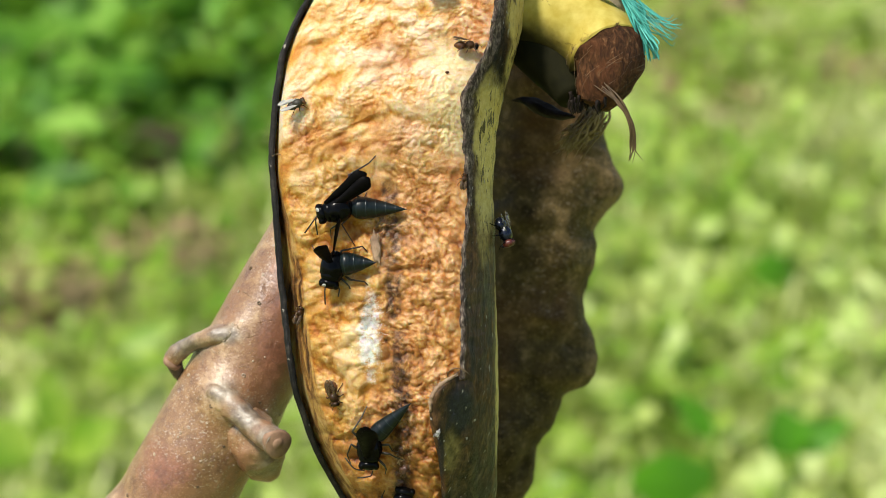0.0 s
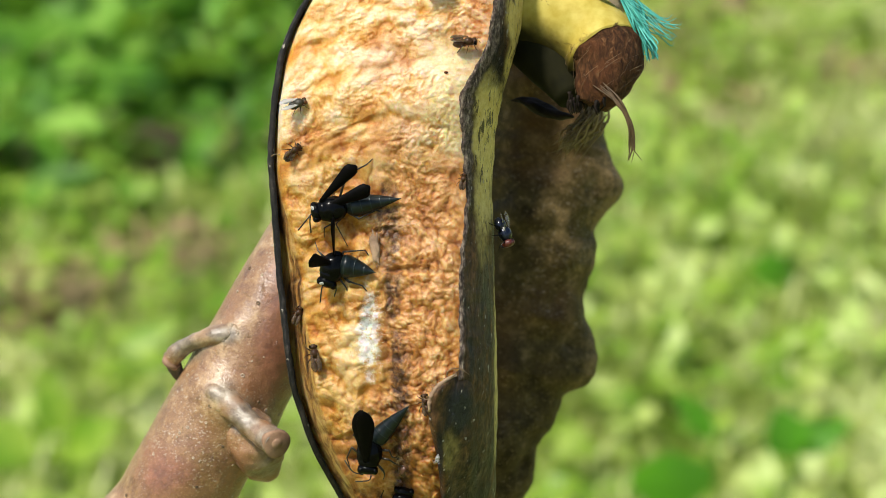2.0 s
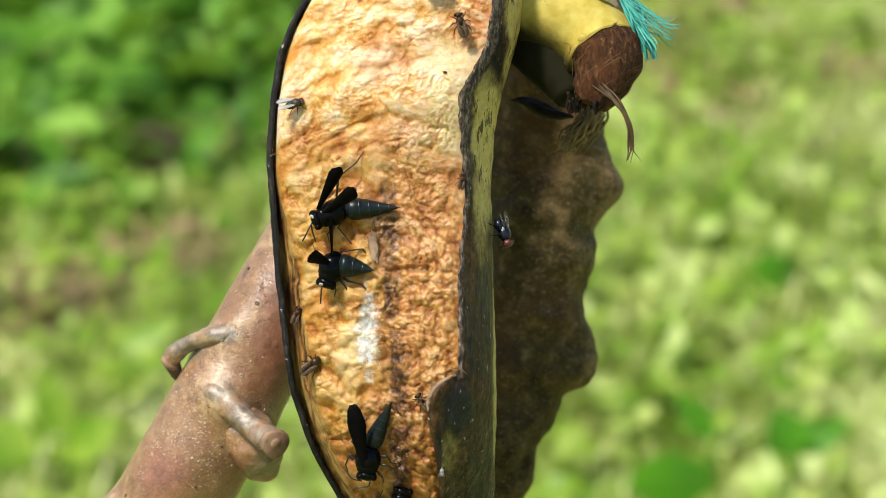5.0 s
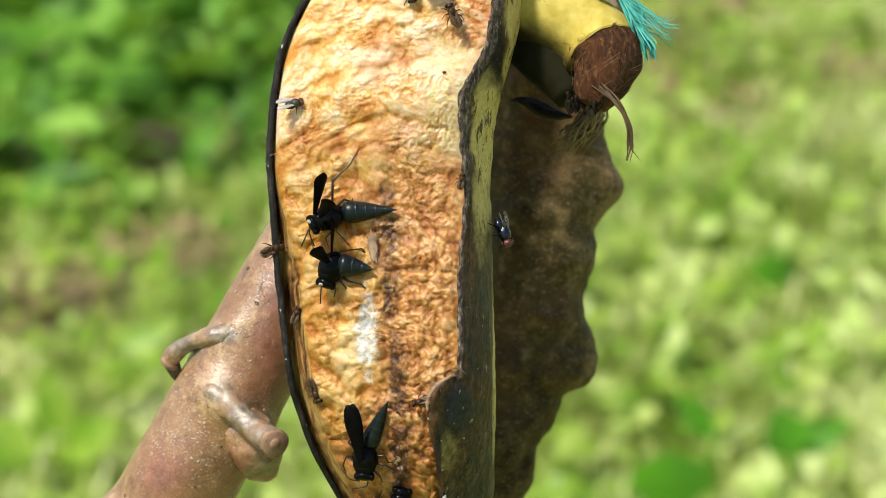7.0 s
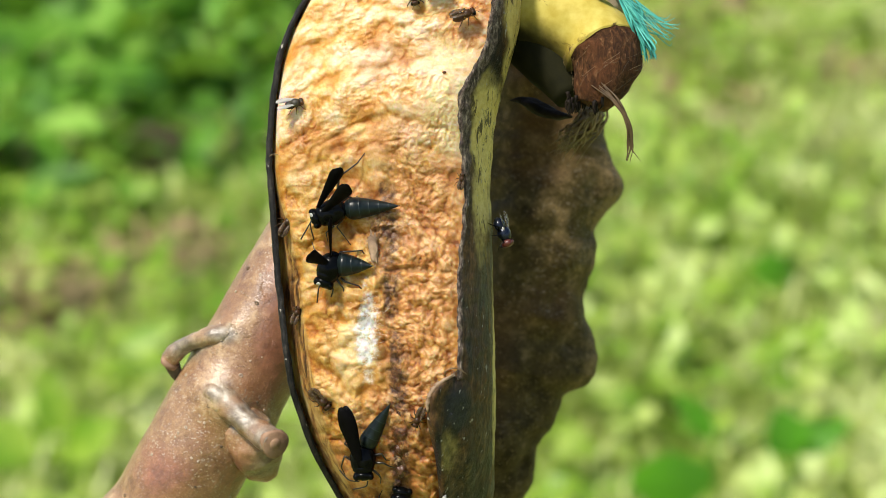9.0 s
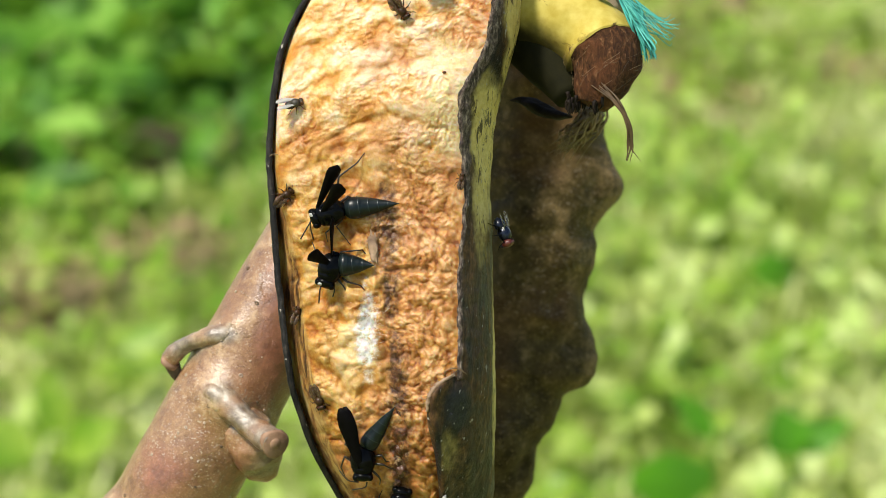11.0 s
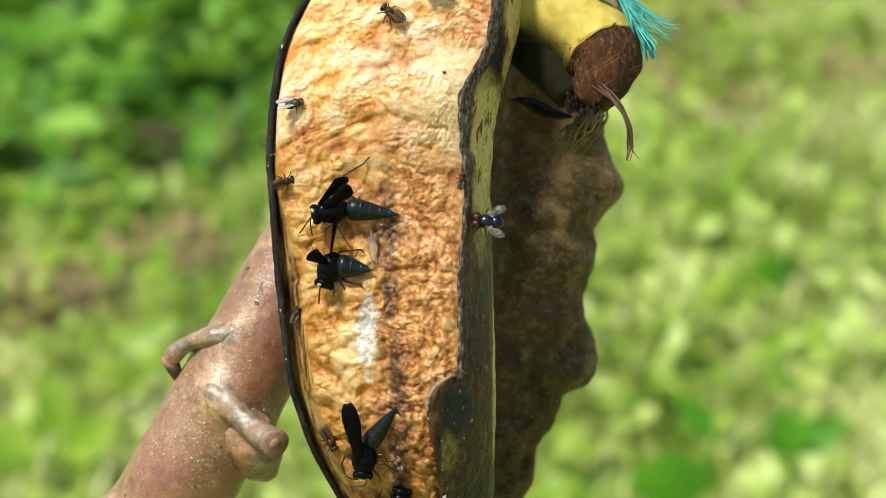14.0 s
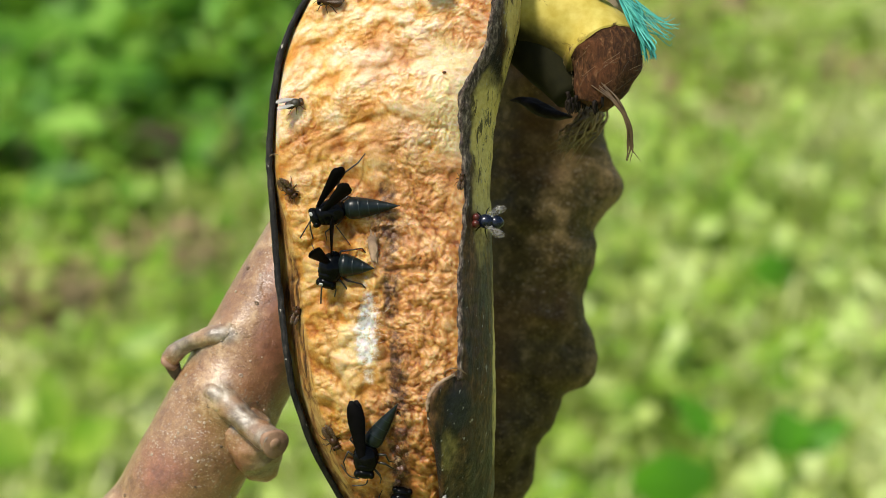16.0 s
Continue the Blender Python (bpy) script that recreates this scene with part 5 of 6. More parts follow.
def make_fly(name, label, shell, eye, size, spread_deg, group="", wing=None, reach=4.1):
    """A true fly: big eyes, stout bristly body, two clear wings."""
    ob = thing(name, label, "fly", group=group)
    k = size
    big = max(0.0, size - 0.8) * 2
    part("thorax", blob(bmesh.new(), (0.5 * k, 0, 0.3 * k), (1.55 * k, 1.35 * k, 1.25 * k), rough=0.03, seg=22, rings=14), shell, ob)
    head = part("head", blob(bmesh.new(), (2.2 * k, 0, 0.1 * k), (0.62 * k, 1.05 * k, 0.92 * k)), shell, ob)
    for s in (-1, 1):
        part("eye", blob(bmesh.new(), (2.35 * k, s * 0.60 * k, 0.3 * k), (0.5 * k + 0.42 * big, 0.55 * k + 0.36 * big, 0.75 * k + 0.5 * big), seg=16, rings=12), eye, head)
    part("mouthpart", tube(bmesh.new(), [(2.5 * k, 0, -0.5 * k), (2.7 * k, 0, -1.1 * k)], [0.22 * k, 0.3 * k], 8), shell, head)
    n = 20
    pts = [(-0.3 * k - 2.5 * k * i / (n - 1), 0, 0.1 * k - 0.3 * k * (i / (n - 1)) ** 2) for i in range(n)]
    radii = [k * 1.32 * max(0.1, math.sin(math.pi * (0.16 + 0.8 * i / (n - 1))) ** 0.7) for i in range(n)]
    abdomen = part("abdomen", tube(bmesh.new(), pts, radii, 16, 0.85), shell, ob)
    bm = bmesh.new()
    rnd = random.Random(3)
    for i in range(26):
        a, s = rnd.uniform(-1.4, 1.4), rnd.uniform(-2.8, 1.4)
        r = 1.05 * k
        tube(bm, [(s * k, r * math.sin(a), 0.25 * k + r * math.cos(a) * 0.9), ((s - 0.35) * k, 1.3 * r * math.sin(a), 0.25 * k + 1.3 * r * math.cos(a))], [0.03 * k, 0.012 * k], 4)
    part("bristle", bm, BLACK, abdomen)
    for s in (-1, 1):
        bm = wing_mesh(reach * k, 1.7 * k, 0.6)
        if s > 0:
            bmesh.ops.scale(bm, vec=(1, -1, 1), verts=bm.verts)
        part("wing", bm, wing or CLEAR_WING, ob, "clear wing", pose(0.6 * k * MM, s * 0.85 * k * MM, (1.0 * k + 0.1 * s) * MM, s * 10, 5, -s * spread_deg))
        part("wing_scale", blob(bmesh.new(), (-0.4 * k, s * 0.95 * k, 0.75 * k), (0.42 * k, 0.3 * k, 0.2 * k), seg=10, rings=6), FACE, ob, "pale scale at the wing root")
    for s in (-1, 1):
        leg(ob, (1.1 * k, s * 0.6 * k, -0.4 * k), (1.9 * k, s * 1.4 * k, 0.1 * k), (2.4 * k, s * 1.9 * k, -0.9 * k), (2.9 * k, s * 2.0 * k, -1.3 * k), 0.12 * k, BLACK)
        leg(ob, (0.5 * k, s * 0.7 * k, -0.5 * k), (0.5 * k, s * 1.9 * k, 0.2 * k), (0.2 * k, s * 2.6 * k, -0.9 * k), (0.0, s * 3.0 * k, -1.3 * k), 0.12 * k, BLACK)
        leg(ob, (-0.1 * k, s * 0.7 * k, -0.5 * k), (-1.0 * k, s * 1.8 * k, 0.3 * k), (-1.9 * k, s * 2.3 * k, -0.8 * k), (-2.5 * k, s * 2.4 * k, -1.3 * k), 0.13 * k, BLACK)
    return ob


def wings_of(ob):
    return [p for p in ob.children if p.name.split(".")[0] == "wing"]


FEELERS = [((4.6, 1.0, 0.9), (5.6, 2.6, 0.6), (6.2, 5.4, -0.6)), ((4.6, -0.6, 0.6), (5.4, 0.6, 0.2), (5.6, 3.6, -0.8))]


def aimed(heading, lines):
    """Legs and feelers given as across, up and out (mm), for a wasp that faces that way."""
    c, d = math.cos(radians(heading)), math.sin(radians(heading))
    return [tuple((x * c + z * d, z * c - x * d, out) for x, z, out in line) for line in lines]


WASP_A = make_wasp("shiny blue-black wasp with raised wings feeding on the flesh", 12.9, 2.5, 11.4, aimed(202, [
    ((0.9, 2.0, 0.0), (1.5, 7.8, 2.0), (5.3, 10.9, 1.0), (8.6, 15.8, -1.0)),
    ((2.0, 0.8, -0.5), (6.0, -0.9, 0.8), (9.2, 1.6, -0.2), (14.0, 1.6, -1.6)),
    ((2.0, 0.4, -0.4), (2.8, -1.0, 0.4), (1.3, -3.0, 0.0), (4.8, -7.3, -1.6)),
    ((-0.6, -1.4, -0.4), (0.6, -3.0, 0.2), (-1.0, -4.4, -0.6), (-0.6, -6.4, -1.6)),
    ((1.2, 1.6, -0.3), (3.6, 3.6, 0.8), (5.2, 3.0, -0.4), (5.8, 5.0, -1.4))]), aimed(202, [((-4.1, -1.6, 0.4), (-5.0, -3.4, 0.6), (-6.4, -6.0, 0.0)), ((-4.0, -0.6, 0.6), (-4.4, -3.0, 0.0), (-3.6, -6.0, -0.8))]), 1, True)
WASP_B = make_wasp("shiny blue-black wasp with a wing held upright, feeding in the flesh", 8.8, 2.6, 9.0, aimed(250, [
    ((1.4, 1.8, 0.0), (2.2, 3.4, 1.2), (6.8, 3.9, 1.0), (9.9, -0.5, -1.4)),
    ((2.4, -2.2, 0.0), (3.4, -3.0, 0.6), (6.4, -3.8, 0.4), (10.5, -8.4, -1.4)),
    ((1.2, -2.2, -0.2), (1.8, -2.9, 0.4), (3.0, -4.4, 0.0), (3.9, -8.1, -1.4)),
    ((-1.0, 1.2, -0.2), (-2.6, 2.6, 0.4), (-3.4, 3.4, 0.0), (-4.2, 5.4, -1.0))]), aimed(250, [((-0.9, -3.4, 0.2), (-2.2, -4.2, 0.4), (-2.6, -7.8, -0.6)), ((0.4, -3.8, 0.2), (0.8, -4.8, 0.2), (0.4, -6.4, -0.8))]), 2, True)
WASP_C = make_wasp("shiny blue-black wasp with wings laid over its back", 13.2, 2.15, 15.2, [
    ((-1.4, -1.4, 0.2), (-3.6, -3.8, 1.4), (-7.0, -1.8, 0.8), (-11.8, 0.2, -1.0)),
    ((0.6, -1.8, 0.0), (-0.8, -4.0, 0.6), (1.6, -4.8, -0.2), (3.6, -4.0, -1.4)),
    ((-0.8, 1.8, 0.0), (-1.0, 4.2, 0.8), (0.4, 5.0, -0.4), (0.6, 6.4, -1.4)),
    ((0.8, 1.8, -0.2), (1.0, 4.4, 0.6), (1.8, 5.8, -0.4), (2.4, 7.6, -1.4)),
    ((2.0, 1.6, -0.4), (3.6, 3.4, 0.2), (4.4, 3.8, -0.4), (5.6, 3.6, -1.4))], [((4.8, 0.9, 0.4), (6.0, 0.4, 0.2), (6.6, -2.4, -0.8)), ((4.8, -0.9, 0.4), (4.4, -3.2, 0.6), (2.2, -5.2, 0.0))], 3)
WASP_D = make_wasp("black wasp half hidden at the fruit's lower end", 9.0, 2.3, 9.0, [
    ((0.6, -1.8, 0.0), (-0.4, -4.0, 0.6), (1.6, -4.8, -0.2), (3.0, -4.4, -1.4)),
    ((0.6, 1.8, 0.0), (-0.4, 4.0, 0.6), (1.6, 4.8, -0.2), (3.0, 4.4, -1.4))], FEELERS, 4)
BEES = {k: make_bee(size=s, spread_deg=w) for k, s, w in (("rim", 0.95, -7), ("crest", 1.0, -5), ("lower", 1.0, -6), ("flap", 0.8, -5), ("edge", 0.9, -6), ("top", 0.9, -5), ("scout", 0.8, -6))}
BEES["side"] = make_bee("small dark bee tucked against the folded peel", size=0.6)
BEES["wall"] = make_bee("tiny dark bee on the dry inner rim", size=0.7)
GREY_FLY = make_fly("grey_fly", "small grey fly with clear wings resting on the flesh", FLY_GREY, BEE_AMBER, 0.76, 1, "", PALE_WING, 5.6)
BLUE_FLY = make_fly("blow_fly", "metallic blue blow fly with large red eyes", FLY_BLUE, RED_EYE, 1.18, 20)
TINY_FLY = make_fly("tiny_fly", "tiny pale grey fly walking on the peel flap", PALE_FLY, BLACK, 0.34, 4)


# ---- what moves ----
def sway(t):
    """The slow sideways settling of the tied fruit, in mm."""
    return float(np.interp(t, [0, 1, 2, 4, 6.5, 16], [0, 0, -0.22, -0.35, -0.6, -0.6]))


def standing(x, z, heading, roll=0.0, pitch=0.0, lift=1.3, depth=None):
    """The pose of an insect on the fruit: across and up in mm, the way its head points, its lean."""
    y = (surface(x, z) if depth is None else depth) - lift
    a = radians(heading)
    fore, up = Vector((math.cos(a), 0, math.sin(a))), Vector((0, -1, 0))
    m = Matrix((fore, up.cross(fore), up)).transposed().to_4x4()
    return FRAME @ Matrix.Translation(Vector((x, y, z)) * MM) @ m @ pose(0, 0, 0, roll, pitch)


def stand(ob, rows, lift=1.3):
    """Rows: seconds, across, up, heading, roll, pitch, and a depth of its own where it is off the flesh."""
    out = []
    for t, x, z, heading, *rest in rows:
        roll, pitch, depth = (*rest, *(0, 0, None)[len(rest):])
        out.append((t, standing(x, z, heading, roll, pitch, lift, depth)))
    walk(ob, out)


def turn_part(ob, rows, headings, base):
    """A part's own turn on its wasp. Rows: seconds, the way it points, pitch towards the back, twist."""
    t0, h0 = zip(*headings)
    out = []
    for t, way, pitch, twist in rows:
        yaw = way - 180 - float(np.interp(t, t0, h0))
        out.append((t, Matrix.Translation(Vector(base) * MM) @ pose(0, 0, 0, 0, 0, yaw) @ pose(0, 0, 0, twist, pitch)))
    walk(ob, out)


def wasp_a():
    body = [(0, -23.0, 8.5, 182), (0.5, -23.8, 8.5, 178), (1.5, -24.0, 8.8, 176), (2.5, -24.2, 8.4, 182), (3.5, -24.2, 8.1, 184), (4.2, -24.2, 7.9, 188), (6.3, -24.8, 7.2, 192), (7, -25.0, 6.9, 194), (8, -24.8, 7.4, 190), (9.2, -24.4, 7.9, 188), (11.3, -24.5, 7.9, 188), (12.5, -23.9, 8.6, 182), (13.8, -24.2, 8.4, 182), (15, -24.2, 8.4, 183), (16, -24.5, 8.0, 187)]
    body = [(t, x + 0.2, z, heading + 12) for t, x, z, heading in body]
    ob, gaster, (right, left) = WASP_A
    stand(ob, body, 2.6)
    heads = [(r[0], r[3]) for r in body]
    tail = [(0, -2), (0.5, 12), (1, 13), (1.5, 17), (2, 9), (2.5, 4), (3, 3), (3.5, 3), (4.2, 3), (6.5, 2), (7, 3), (7.5, 10), (8, 8), (8.5, 6), (9.2, 3), (11.3, 7), (11.5, 9), (12, -1), (12.5, -6), (13, -9), (13.8, -7), (14.5, -7), (15, -4), (15.5, -1), (16, 3)]
    turn_part(gaster, [(t, a, 5, 0) for t, a in tail], heads, (-2.2, 0, 0.1))
    up = [(0, 36, 12), (0.5, 56, 14), (1, 54, 12), (1.5, 43, 6), (2, 45, 12), (2.5, 45, 20), (3, 45, 16), (3.5, 38, 20), (4.2, 52, 22), (6.5, 68, 34), (7, 76, 38), (7.5, 77, 30), (8, 63, 22), (8.5, 64, 26), (9.2, 57, 28), (11.3, 66, 26), (11.5, 72, 26), (12, 55, 44), (12.5, 52, 50), (13, 50, 48), (13.8, 42, 42), (14.5, 46, 46), (15, 50, 46), (15.5, 52, 24), (16, 56, 26)]
    turn_part(right, [(t, a, p, -18 - p * 0.6) for t, a, p in up], heads, (2.3, -1.9, 1.7))
    low = [(0, 37, 11), (0.25, 36, 14), (0.5, 30, 14), (1, 30, 12), (1.5, 24, 4), (2, 25, 12), (2.5, 22, 20), (3, 27, 16), (3.5, 25, 20), (4.2, 30, 26), (6.5, 55, 62), (7, 60, 66), (7.5, 58, 60), (8, 48, 46), (8.5, 48, 44), (9.2, 45, 42), (11.5, 55, 50), (12.5, 44, 48), (13.8, 40, 46), (15, 44, 48), (16, 46, 42)]
    turn_part(left, [(t, a, p, -14) for t, a, p in low], heads, (1.9, -0.6, 2.0))


def wasp_b():
    body = [(0, -23.8, -4.0, 198), (0.5, -24.0, -3.9, 194), (1.5, -23.8, -3.9, 190), (3.5, -23.8, -4.0, 191), (4.2, -24.0, -4.0, 192), (6.5, -24.2, -4.0, 194), (9.2, -24.5, -4.0, 190), (11.3, -24.2, -4.0, 192), (12.5, -24.0, -3.9, 196), (14, -24.5, -4.1, 193), (16, -24.2, -4.0, 194)]
    body = [(t, x, z, heading + 58) for t, x, z, heading in body]
    ob, gaster, (right, left) = WASP_B
    stand(ob, body, 2.4)
    heads = [(r[0], r[3]) for r in body]
    tail = [(0, 2), (0.5, -4), (1.5, -12), (3.5, -11), (4.2, -10), (7, -8), (9.2, -2), (12.5, 2), (14, -8), (15, -6), (16, -6)]
    turn_part(gaster, [(t, a, 11, 0) for t, a in tail], heads, (-0.9, 0.5, 0.8))
    turn_part(right, [(t, a, 20, -76) for t, a in ((0, 79), (0.5, 86), (1.5, 94), (2.5, 88), (3.5, 91), (4.2, 91), (7, 85), (9.2, 90), (11.5, 86), (12.5, 76), (13.8, 80), (15, 82), (16, 88))], heads, (-2.2, -0.6, 1.7))
    turn_part(left, [(t, a, 58, 16) for t, a in ((0, 128), (0.5, 146), (1.5, 178), (2.2, 172), (3.5, 158), (4.2, 164), (7, 138), (9.2, 160), (11.5, 148), (12.5, 132), (14, 152), (16, 146))], heads, (-0.6, -0.4, 1.9))


def wasp_c():
    body = [(0, -16.0, -43.4, 268), (1, -15.9, -43.6, 266), (2, -16.0, -44.4, 264), (3.5, -16.1, -45.2, 262), (4.2, -16.2, -45.6, 264), (6.5, -16.8, -45.9, 266), (9.2, -17.5, -45.9, 272), (11.5, -17.5, -46.1, 270), (12.5, -17.5, -45.9, 270), (14, -17.2, -45.6, 266), (16, -16.8, -45.4, 264)]
    ob, gaster, (right, left) = WASP_C
    stand(ob, body, 2.6)
    heads = [(r[0], r[3]) for r in body]
    tail = [(0, 43), (1, 43), (2, 46), (2.5, 48), (3.5, 60), (4.2, 64), (6.5, 66), (7, 66), (8, 60), (9.2, 60), (11.5, 52), (12.5, 46), (13.3, 44), (14, 54), (14.6, 48), (15.3, 50), (16, 56)]
    turn_part(gaster, [(t, a, 20, 0) for t, a in tail], heads, (-1.7, 0, 0.1))
    over = [(0, 88, 58), (1, 90, 52), (1.5, 92, 44), (2, 94, 36), (3, 96, 26), (3.5, 99, 18), (4.2, 98, 14), (6.5, 98, 12), (7, 98, 12), (9.2, 103, 14), (11.5, 103, 14), (12.5, 102, 14), (14, 99, 12), (15, 100, 12), (16, 95, 8)]
    turn_part(right, [(t, a, p, 6 + 8 * blend((t - 2) / 4)) for t, a, p in over], heads, (2.4, -0.35, 1.9))
    turn_part(left, [(t, a - 1 + 6 * blend((t - 2) / 4), p + 3, -6 + 16 * blend((t - 2) / 4)) for t, a, p in over], heads, (2.2, -0.1 - 0.3, 2.1))


def still(ob, x, z, heading, roll=0, pitch=0, lift=1.3, depth=None):
    walk(ob, [(t, Matrix.Translation((sway(t) * MM, 0, 0)) @ standing(x, z, heading, roll, pitch, lift, depth)) for t in (0, 1, 2, 4, 6.5, 16)])


def small_insects():
    stand(BEES["rim"], [(0, 5.5, 43.9, -6, -72), (0.5, 5.9, 43.0, -38, -50), (1, 6.2, 41.9, -55, -30), (1.5, 6.8, 42.1, -40, -30), (2, 5.2, 44.6, 5, -50), (2.3, 5.2, 46.9, 50, -10), (2.5, 5.2, 47.9, 82, 10), (3.5, 5.1, 47.9, 80, 10), (4.2, 5.0, 47.9, 88, 5), (6.3, 1.6, 50.9, 122, 10), (7, 2.0, 50.9, 112, 10), (7.5, 2.8, 51.1, 104, 10), (8, 3.9, 51.1, 92, 0), (8.5, 4.9, 50.6, 45, -30), (9.2, 5.0, 50.6, 18, -40), (9.9, 7.0, 56.4, 70, -20), (10.7, 8.2, 68.9, 88), (16, 8.2, 69.5, 88)], 1.0)
    stand(BEES["crest"], [(0, -9.9, 68.9, 270), (5.6, -10.0, 62.6, 272), (6.5, -9.8, 56.6, 285), (7, -7.1, 55.4, 285), (8, -6.4, 54.9, 288), (9.2, -6.4, 54.9, 282), (11.3, -9.1, 50.9, -52, 20), (11.5, -8.6, 50.4, -60, 10), (11.7, -8.5, 49.9, -140), (12, -8.6, 49.6, 170, 40), (12.3, -9.8, 50.4, 135, 10), (12.6, -10.5, 50.5, 128, 10), (13, -10.9, 50.9, 138, 15), (13.7, -11.4, 51.1, 140, 20), (14.3, -11.6, 51.4, 146, 20), (14.6, -13.1, 51.9, 160, 40), (15, -16.8, 52.9, 95, 0), (15.3, -18.0, 53.4, 92, 0), (15.6, -18.9, 53.6, 92), (16, -25.2, 54.0, 175, 30)], 1.0)
    stand(BEES["lower"], [(0, -23.8, -32.1, -80, 25), (0.5, -24.8, -32.1, -78, 25), (1, -24.5, -32.9, -62, 20), (1.3, -25.8, -31.9, -120, 0), (1.5, -27.1, -30.4, -178, 40), (1.7, -27.8, -26.8, 120, 10), (2, -28.0, -23.1, 100, 0), (2.5, -28.1, -22.1, 118, 20), (3, -28.8, -21.9, 110, 10), (3.5, -28.5, -20.6, 92), (4.2, -28.5, -21.4, 88), (5, -28.2, -24.9, 40), (5.6, -28.0, -28.6, -20), (6.3, -27.6, -31.1, -72, 20), (7, -27.8, -31.6, -70, 20), (7.5, -27.5, -31.4, -62, 15), (8, -27.1, -31.5, -56, 10), (8.5, -27.1, -32.1, -50, 10), (9.2, -26.2, -33.4, -48, 10), (10.3, -26.8, -33.1, -62, 10), (11.3, -27.2, -33.1, -76, 20), (12, -27.4, -34.1, -82, 20), (12.5, -27.0, -34.4, -86, 20), (13, -26.0, -35.1, -98, 15), (13.3, -26.0, -37.1, -70, 10), (13.6, -25.5, -39.4, -40), (14, -24.8, -42.4, -60), (14.6, -24.5, -43.1, -70), (15, -25.2, -41.9, -50), (16, -24.2, -42.1, -60)], 1.0)
    stand(BEES["flap"], [(0, 1.0, -37.4, 160, 0, 0, -8), (0.6, -1.1, -37.1, 130, 0, 0, -10), (1, -4.0, -36.6, 80), (1.5, -4.0, -33.9, 75), (2, -3.8, -33.1, 100), (2.5, -4.8, -33.0, 150, 20), (3, -4.4, -32.4, 120), (4.2, -4.2, -32.4, 110), (6.3, -5.2, -33.6, 180, 20), (7, -4.9, -33.1, 190, 20), (8, -5.8, -34.1, 215), (8.5, -6.0, -35.9, 230), (9.2, -5.1, -37.2, 250), (10.2, -2.4, -39.9, 300, 0, 0, -11), (11, 1.0, -40.5, 330, 0, 0, -8), (16, 1.0, -40.5, 335, 0, 0, -8)], 1.0)
    stand(BEES["edge"], [(0, -31.1, -27.4, 95, 0, 0, 19), (5.2, -32.0, -19.9, 95, 0, 0, 19), (5.9, -38.0, -12.4, 95, 0, 0, 14), (6.3, -39.0, -5.6, 70, 30, 0, 2), (6.5, -38.8, -4.6, 50, 30, 0, 1), (7, -37.0, 0.1, 20, 10, 0, -2), (7.5, -35.2, 1.5, 15, 30), (8, -34.2, 3.0, -20, 20), (8.5, -34.2, 5.2, 40, 10), (9.2, -34.2, 5.8, 60, 10), (11.3, -34.5, 12.9, 30, 20), (12, -34.1, 14.4, -10, 25), (12.5, -33.9, 14.2, -12, 25), (13, -34.4, 14.5, -5, 20), (14, -34.5, 14.8, 15, 20), (14.5, -34.2, 14.9, 5, 20), (15, -34.1, 14.9, -15, 25), (15.5, -34.0, 14.8, -18, 25), (16, -33.5, 12.9, -50, 15)], 1.0)
    stand(BEES["scout"], [(0, -33.0, -9.9, 100, 0, 0, 18), (0.2, -37.8, -7.4, 92, 0, 0, 10), (0.3, -38.1, -6.1, 92, 0, 0, 3), (0.5, -37.5, -2.6, 100, 0, 0, -1), (1, -38.2, 7.5, 85, 0, 0, 0), (1.3, -36.0, 15.1, 55, 0, 0, -2), (1.5, -34.0, 18.4, 50, 20), (2, -32.5, 21.5, 40, 20), (2.5, -32.9, 21.4, 50, 20), (3, -31.9, 22.4, 40, 20), (3.3, -29.9, 25.6, 10, 10), (3.5, -28.4, 26.9, -15, 10), (4, -17.5, 26.9, -8, 10), (4.2, -16.8, 27.1, 10, 10), (4.8, -10.5, 47.6, 75, 0, 0, -40), (5.4, -3.0, 78.9, 80, 0, 0, -60), (16, -3.0, 80.1, 80, 0, 0, -60)], 0.9)
    still(BEES["top"], -1.4, 56.1, 200, roll=20)
    still(BEES["side"], 4.6, 14.9, 80, lift=0.2)
    still(BEES["wall"], -31.6, -14.2, 70, lift=0.6)
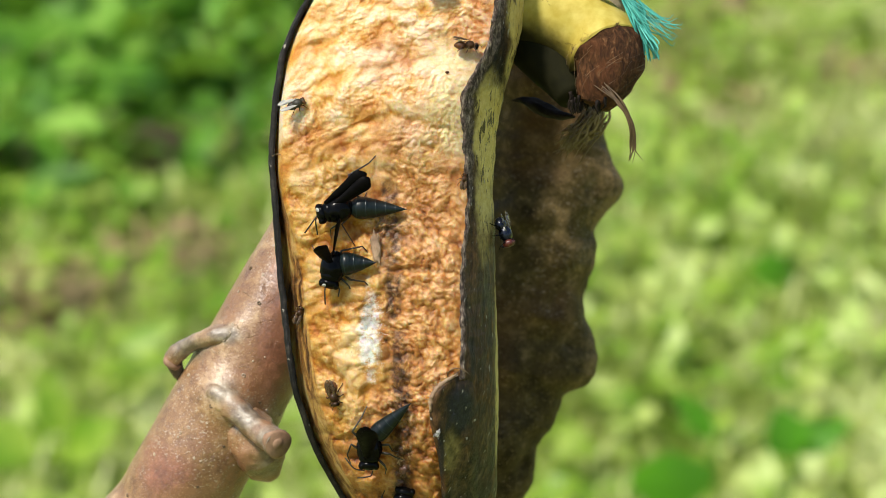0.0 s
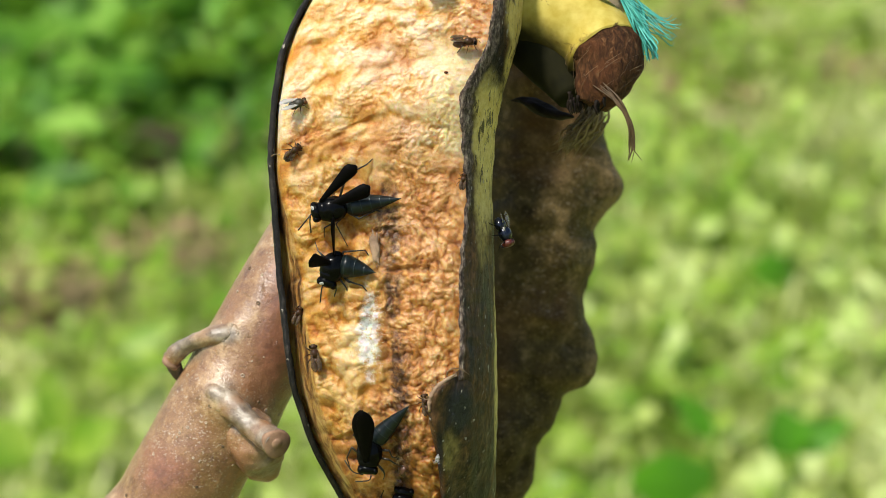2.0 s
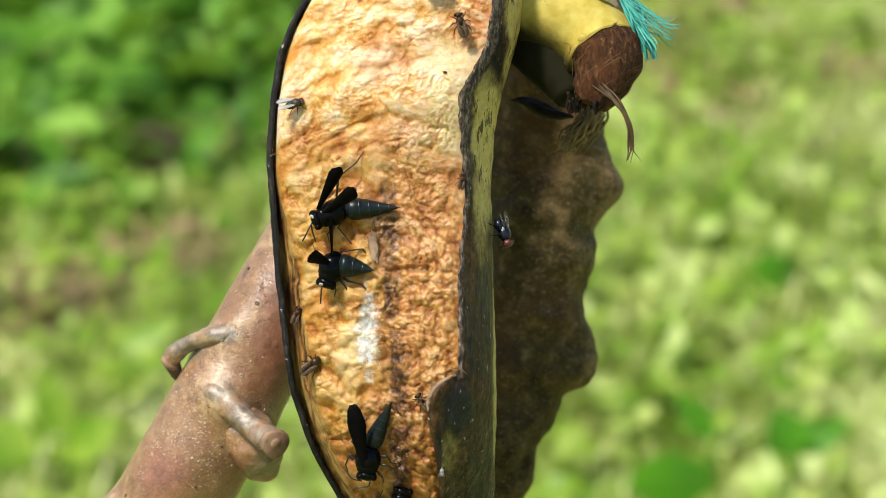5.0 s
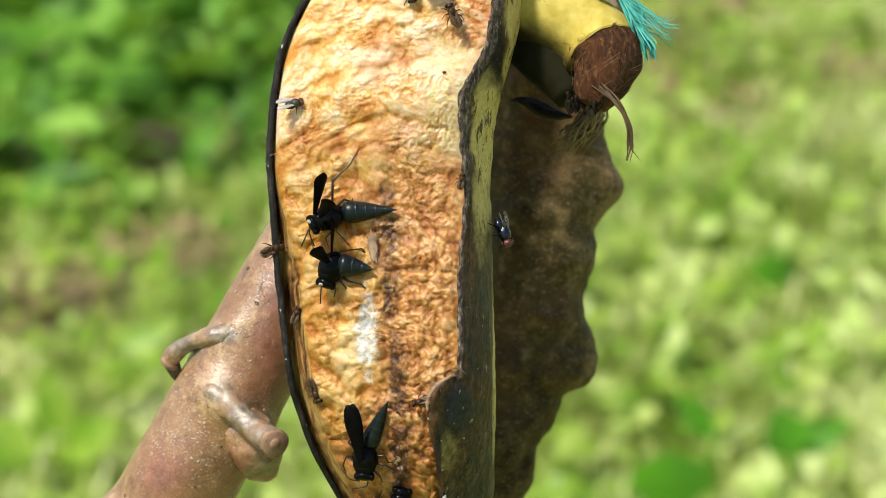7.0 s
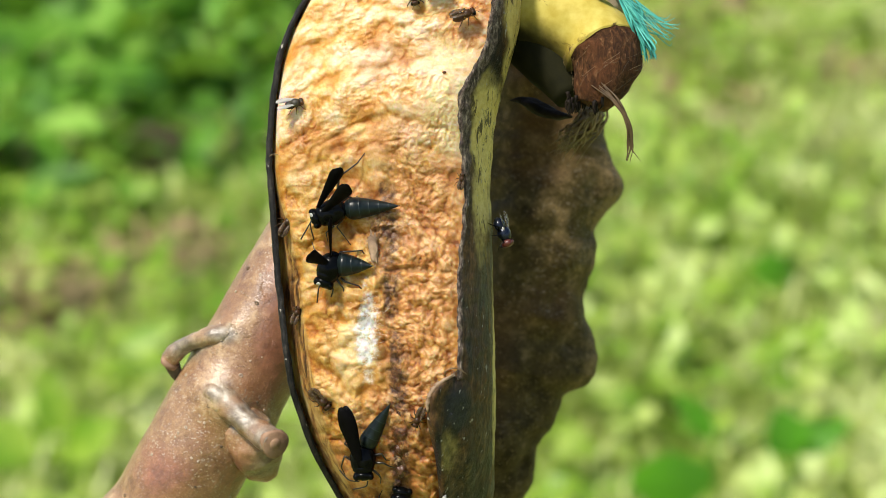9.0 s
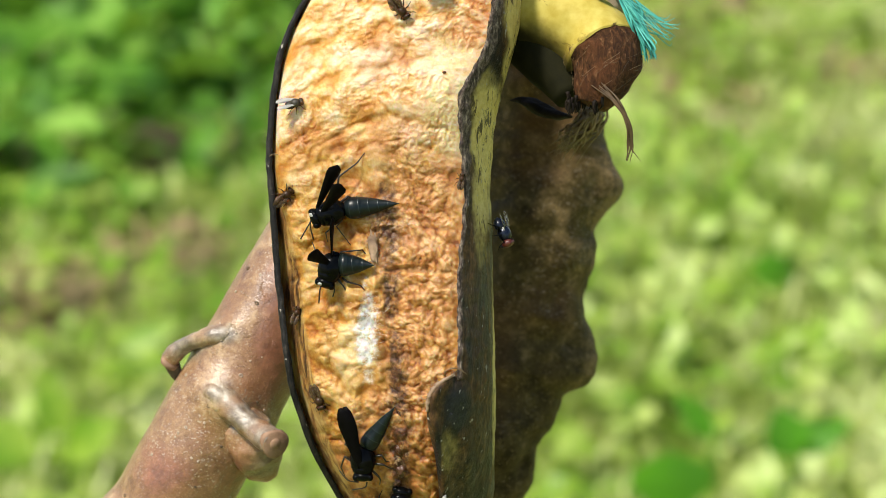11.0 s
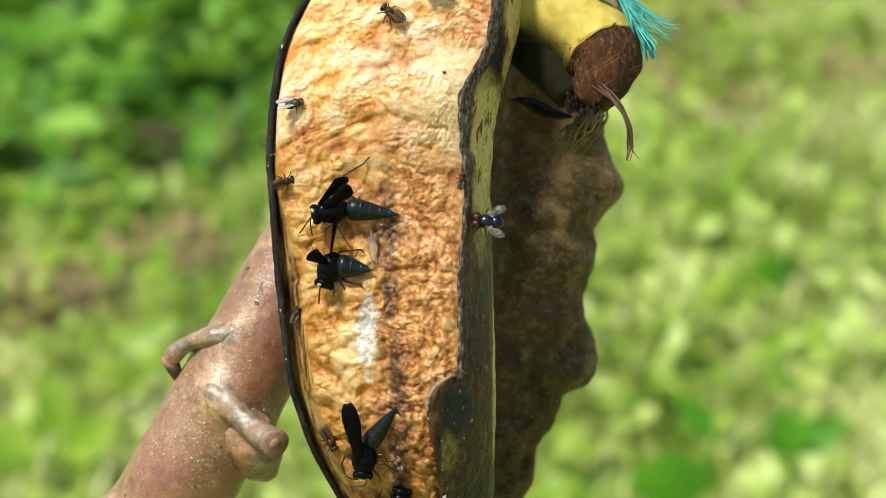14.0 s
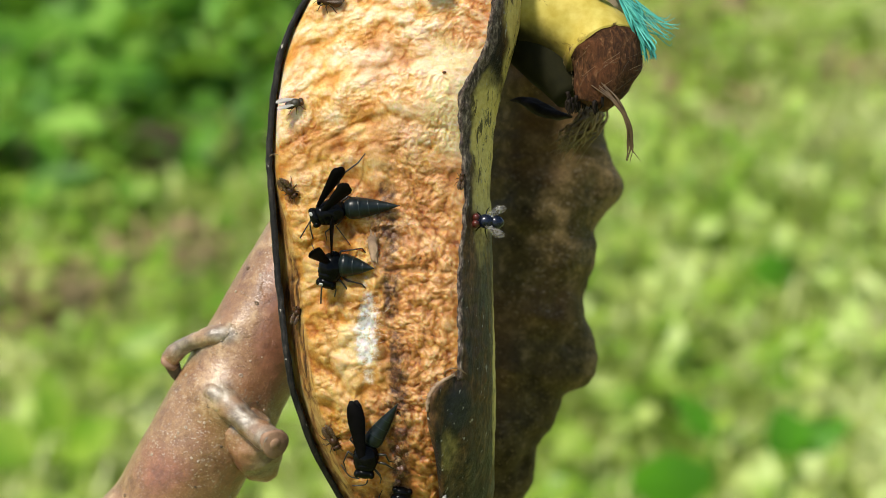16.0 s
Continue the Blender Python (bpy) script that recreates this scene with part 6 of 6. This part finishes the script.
    stand(GREY_FLY, [(0, -32.0, 31.5, 22, -35), (1, -32.0, 31.5, 22, -35), (2.5, -31.6, 31.6, 16, -35), (3.5, -31.8, 31.6, 14, -35), (4.2, -32.1, 31.6, 16, -35), (6.5, -32.5, 31.6, 15, -35), (16, -32.5, 31.6, 15, -35)], 1.2)
    stand(BLUE_FLY, [(0, 13.2, 3.8, -70, -72, 0, -4), (2, 13.1, 3.8, -70, -72, 0, -4), (6.5, 12.9, 3.8, -70, -72, 0, -4), (12.9, 13.0, 3.8, -68, -72, 0, -4), (13, 12.5, 3.9, -88, -10, 0, -6), (13.1, 12.0, 5.1, -110, 0, 0, -9), (13.2, 10.5, 5.9, -150, 10, 0, -11), (13.35, 10.0, 5.9, -176, 10, 0, -12), (13.6, 9.9, 5.9, -184, 8, 0, -12), (16, 9.9, 5.9, -184, 8, 0, -12)], 0.6)
    for s, wing in zip((-1, 1), wings_of(BLUE_FLY)):
        rows = [(t, pose(0.7 * MM, s * 1.0 * MM, (1.16 + 0.12 * s) * MM, s * 10, 5, -s * w)) for t, w in ((0, 6), (12.9, 6), (13.1, 16), (13.4, 26), (16, 26))]
        walk(wing, rows)
    stand(TINY_FLY, [(0, -1.1, -39.5, 65, 0, 0, -18.2), (1, -1.5, -39.5, 65, 0, 0, -18.2), (1.6, -1.4, -42.4, 80, 0, 0, -17.6), (2, -1.2, -45.1, 80, 0, 0, -16.8), (3, -0.8, -45.6, 90, 0, 0, -16.6), (4.2, -0.5, -45.9, 90, 0, 0, -16.6), (5.4, -0.1, -50.1, 80, 0, 0, -14.6), (6.3, 0.2, -54.1, 60, 0, 0, -12.4), (16, 0.2, -54.1, 60, 0, 0, -12.4)], 0.5)
    ob, gaster, wings = WASP_D
    still(ob, -9.0, -56.9, 80, lift=2.0)


def motions():
    for ob in (FRUIT, BRANCH, TWINE_TIE):
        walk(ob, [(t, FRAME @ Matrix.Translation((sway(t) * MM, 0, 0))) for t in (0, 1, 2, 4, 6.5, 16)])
    wasp_a()
    wasp_b()
    wasp_c()
    small_insects()


motions()
